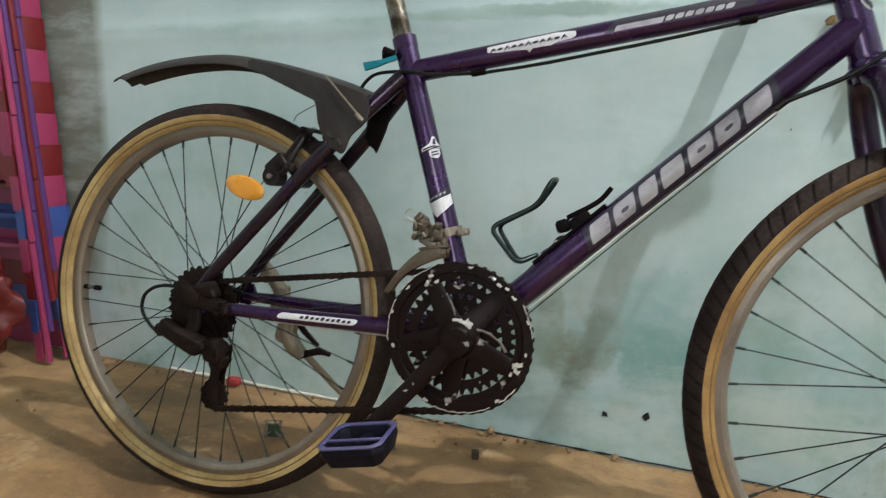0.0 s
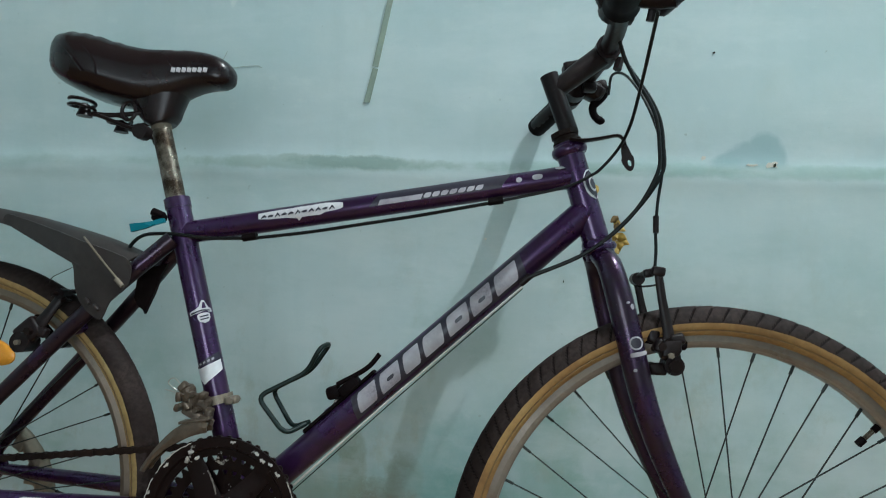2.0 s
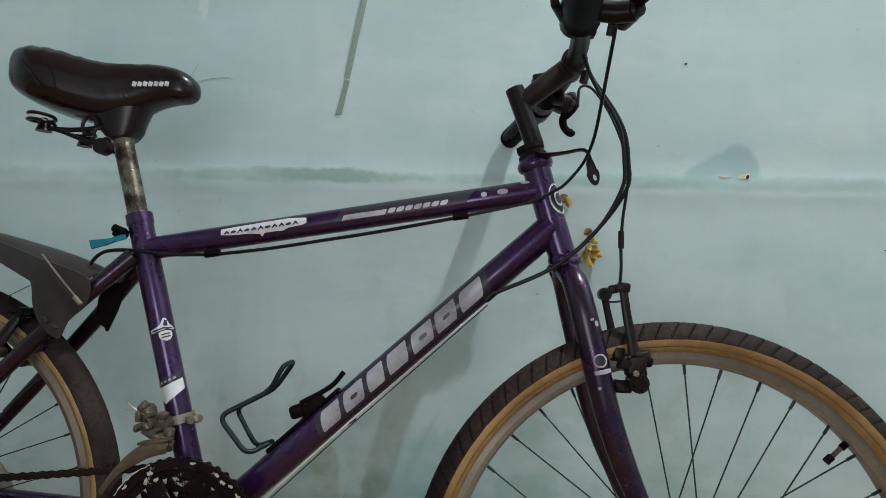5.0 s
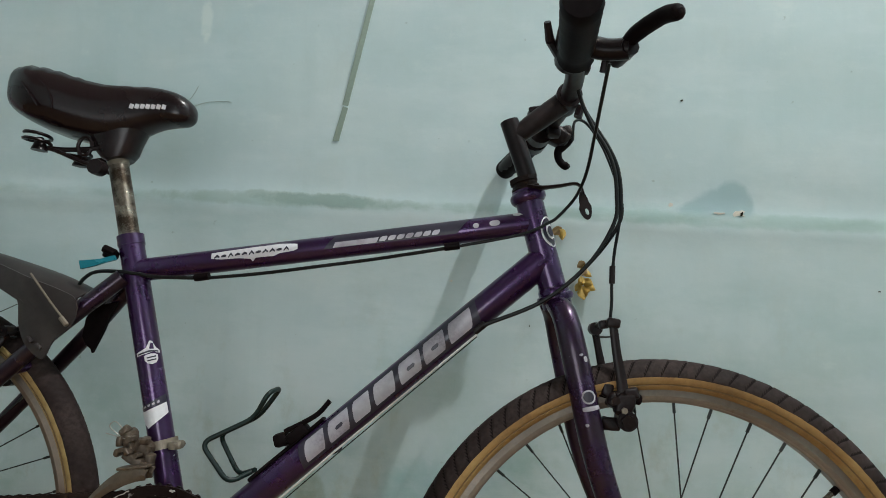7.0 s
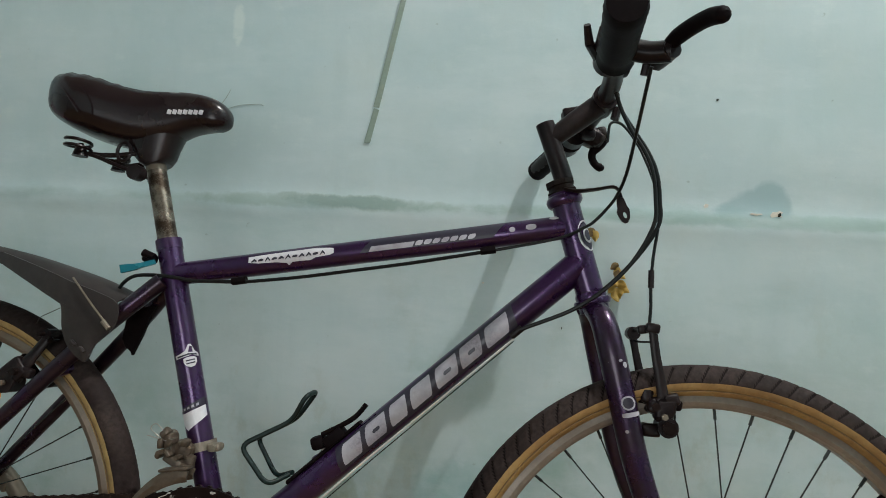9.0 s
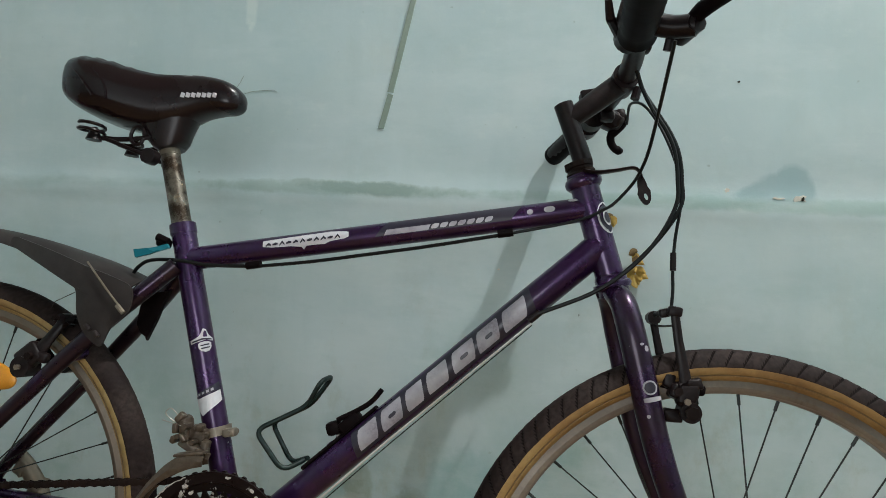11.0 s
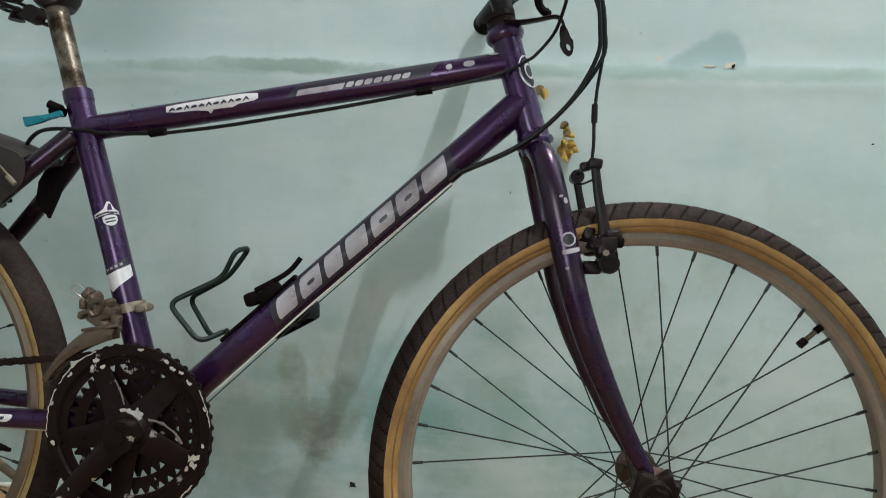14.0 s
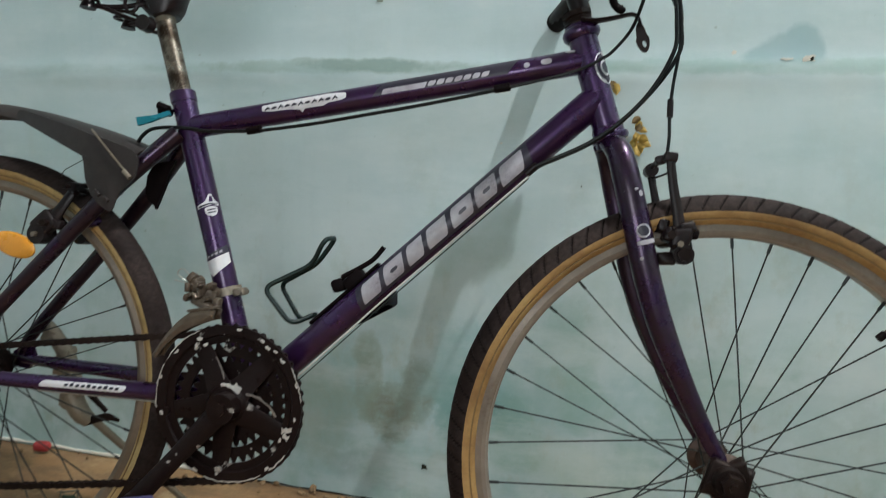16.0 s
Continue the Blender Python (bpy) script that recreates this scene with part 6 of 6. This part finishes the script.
for k in range(90):
    near = rng.random() < 0.35
    x = rng.uniform(-1.3, 0.9) if not near else rng.gauss(-0.32, 0.16)
    y = WALL_Y - 0.012 - abs(rng.gauss(0, 0.02)) if rng.random() < 0.75 else rng.uniform(0.7, 1.18)
    r = rng.uniform(0.0015, 0.005) * (1.8 if near and y > 1.15 and rng.random() < 0.3 else 1.0)
    sub = bmesh.new()
    bmesh.ops.create_icosphere(sub, subdivisions=1, radius=r)
    for v in sub.verts:
        v.co *= rng.uniform(0.7, 1.25)
    sub.transform(pose(x, y, floor_z(x) + r * 0.45, rng.uniform(0, 90), rng.uniform(0, 90), 0))
    joined(bm, sub)
for k in range(13):
    x, y, r = rng.gauss(-0.40, 0.06), 1.192 - abs(rng.gauss(0, 0.012)), rng.uniform(0.002, 0.0065)
    sub = bmesh.new()
    bmesh.ops.create_icosphere(sub, subdivisions=2, radius=r)
    for v in sub.verts:
        v.co *= 1 + 0.5 * noise.noise(v.co * 90 + Vector((k, 0, 0)))
    sub.transform(pose(x, y, floor_z(x) + r * 0.15, 0, rng.uniform(-20, 20), rng.uniform(0, 180)) @ Matrix.Diagonal((1.5, 0.9, 0.6, 1)))
    joined(bm, sub)
thing("crumbs", bm, CRUMB, "loose brown cement crumbs along the wall foot", "crumbs", "stuff", angle=20)

TAPE = plain("faded_green_grey_tape", (0.24, 0.30, 0.25), 0.6, vary=0.15, scale=60, dust=(0.33, 0.38, 0.33))
for nm, quad in (("tape_strip", ((-0.173, 0.938), (-0.1615, 0.938), (-0.147, 1.000), (-0.157, 1.003))), ("tape_strip", ((-0.158, 1.006), (-0.147, 1.004), (-0.103, 1.225), (-0.112, 1.227)))):
    y = wall_y(*quad[0])
    bm = slab(bmesh.new(), list(quad), y - 0.0018, y + 0.008)
    thing(nm, bm, TAPE, "faded green-grey strip of old tape on the wall", "tape", group="strips of old tape")
WHITE_CHIP = plain("bare_white_plaster", (0.66, 0.62, 0.54), 0.8, vary=0.2, scale=90)
# near-black colour stands in for the shade inside holes and the wall-foot crack
HOLE = plain("dark_hole_and_speck", (0.026, 0.024, 0.018), 0.95, vary=0.4, scale=90, spec=0.05)


line = [Vector((-0.50 + 0.02 * q, wall_y(-0.50 + 0.02 * q, 0.0) - 0.0015, floor_z(-0.50 + 0.02 * q) - 0.0045 + 0.0025 * noise.noise((q * 0.37, 1.0, 0.0)))) for q in range(90)]
bm = sweep(bmesh.new(), line, [max(0.0005, 0.0016 + 0.0028 * noise.noise((q * 0.83, 5.0, 0.0))) for q in range(90)], 8)
thing("trim", bm, HOLE, "dark dirty bead in place of the crack along the wall foot", "crack", "structure")

line = [Vector((-1.12 + 0.02 * q, wall_y(-1.12 + 0.02 * q, 0.0) - 0.001, floor_z(-1.12 + 0.02 * q) - 0.002 + 0.003 * noise.noise((q * 0.41, 3.0, 0.0)))) for q in range(33)]
bm = sweep(bmesh.new(), line, [max(0.0008, 0.0036 + 0.0035 * noise.noise((q * 0.47, 8.0, 0.0))) for q in range(33)], 8)
thing("trim", bm, WHITE_CHIP, "pale plaster edge along the wall foot", "trim", "structure")


def fleck(name, x, z, w, h, mat, label, seed, proud=0.003):
    r = random.Random(seed)
    out = []
    for q in range(11):
        a = 2 * math.pi * q / 11
        k = r.uniform(0.45, 1.2)
        out.append((x + w * k * math.cos(a), z + h * k * math.sin(a)))
    y = wall_y(x, z)
    return thing(name, slab(bmesh.new(), out, y - proud, y + 0.006), mat, label, "mark", kind="structure")


fleck("wall_chip", 0.553, 0.834, 0.011, 0.007, WHITE_CHIP, "chip of bare white plaster with a dark hole", 1, 0.0016)
fleck("hole_patch", 0.557, 0.834, 0.003, 0.004, HOLE, "raised dark patch for a small hole in the plaster", 12, 0.0024)
fleck("wall_chip", 0.520, 0.8335, 0.009, 0.0025, WHITE_CHIP, "chip of bare white plaster", 2, 0.0016)
fleck("wall_chip", 0.440, 0.844, 0.006, 0.004, WHITE_CHIP, "chip of bare beige plaster", 13, 0.0010)
fleck("wall_speck", 0.779, 0.715, 0.0025, 0.0012, HOLE, "small dark speck on the wall", 14, 0.0015)
fleck("hole_patch", -0.060, 0.066, 0.0075, 0.006, HOLE, "raised dark patch for a small hole in the plaster", 3, 0.0012)
fleck("hole_patch", 0.019, 0.076, 0.008, 0.011, HOLE, "raised dark patch for a small hole in the plaster", 4, 0.0012)
fleck("wall_speck", 0.450, 1.027, 0.0022, 0.0022, HOLE, "small dark speck on the wall", 6, 0.0015)
fleck("wall_speck", 0.209, 0.618, 0.0013, 0.003, HOLE, "small dark speck on the wall", 7, 0.0018)
fleck("wall_chip", 0.065, 0.690, 0.003, 0.002, WHITE_CHIP, "chip of bare white plaster", 8, 0.0025)

YELLOW = plain("dried_yellow_petal", (0.62, 0.43, 0.11), 0.6, vary=0.3, scale=90)
BROWN = plain("dried_brown_leaf", (0.22, 0.14, 0.05), 0.7, vary=0.3, scale=90)
sprig = new("dried_flower")
sprig.matrix_basis = pose(0.297, WALL_Y - 0.012, 0.712)
tagged(sprig, "small dried yellow flower stuck to the turquoise wall", "flower")
rng = random.Random(3)


def petal(parent, x, z, size, turn, mat):
    bm = bmesh.new()
    rows = []
    for i in range(6):
        v = i / 5
        w = size * 0.42 * math.sin(math.pi * min(0.97, 0.12 + 0.86 * v))
        rows.append([bm.verts.new((w * k, -0.004 * math.cos(k * 1.4) - 0.008 * v * v, size * v)) for k in (-1, -0.5, 0, 0.5, 1)])
    for p, q in zip(rows, rows[1:]):
        for i in range(4):
            bm.faces.new((p[i], p[i + 1], q[i + 1], q[i]))
    for f in bmesh.ops.solidify(bm, geom=bm.faces[:], thickness=0.0008)["geom"]:
        pass
    part("petal", bm, mat, parent, m=pose(x, 0.004, z, rng.uniform(-25, 25), turn, rng.uniform(-30, 30)))


for k in range(9):
    petal(sprig, rng.uniform(-0.006, 0.006), -0.012 + 0.005 * rng.uniform(-2, 2), rng.uniform(0.014, 0.022), rng.uniform(100, 260), YELLOW)
for k in range(4):
    petal(sprig, rng.uniform(-0.006, 0.004), 0.010 + 0.005 * k, 0.016, rng.uniform(120, 240), BROWN if k % 2 else YELLOW)
leaf = new("dried_leaf")
leaf.matrix_basis = pose(0.254, WALL_Y - 0.010, 0.793)
tagged(leaf, "small curled dried leaf stuck to the turquoise wall", "leaf")
for k in range(4):
    petal(leaf, 0.004 * (k % 2), 0.0, 0.018, 150 + 35 * k, YELLOW if k < 2 else BROWN)
for k, line in enumerate((((-0.47, 0.99), (-0.43, 1.004), (-0.385, 1.008)), ((-0.47, 1.0), (-0.455, 1.02), (-0.447, 1.035)), ((-0.385, 1.008), (-0.377, 1.004)))):
    pts = [(x, wall_y(x, z) - 0.001, z) for x, z in line]
    thing("cobweb_thread", sweep(bmesh.new(), pts, 0.0005, 5, smooth=4), TAPE, "thin dusty cobweb thread on the wall", "cobweb", group="cobweb threads")
for pts in (((0.1543, -0.048, 0.6115), (0.160, -0.050, 0.620), (0.1699, -0.051, 0.6251), (0.181, -0.053, 0.630), (0.1920, -0.055, 0.6347)), ((0.172, -0.034, 0.598), (0.182, -0.038, 0.604), (0.190, -0.036, 0.600))):
    part("loose_strand", sweep(bmesh.new(), pts, 0.0006, 5, smooth=5), GREY_PLASTIC, mud)
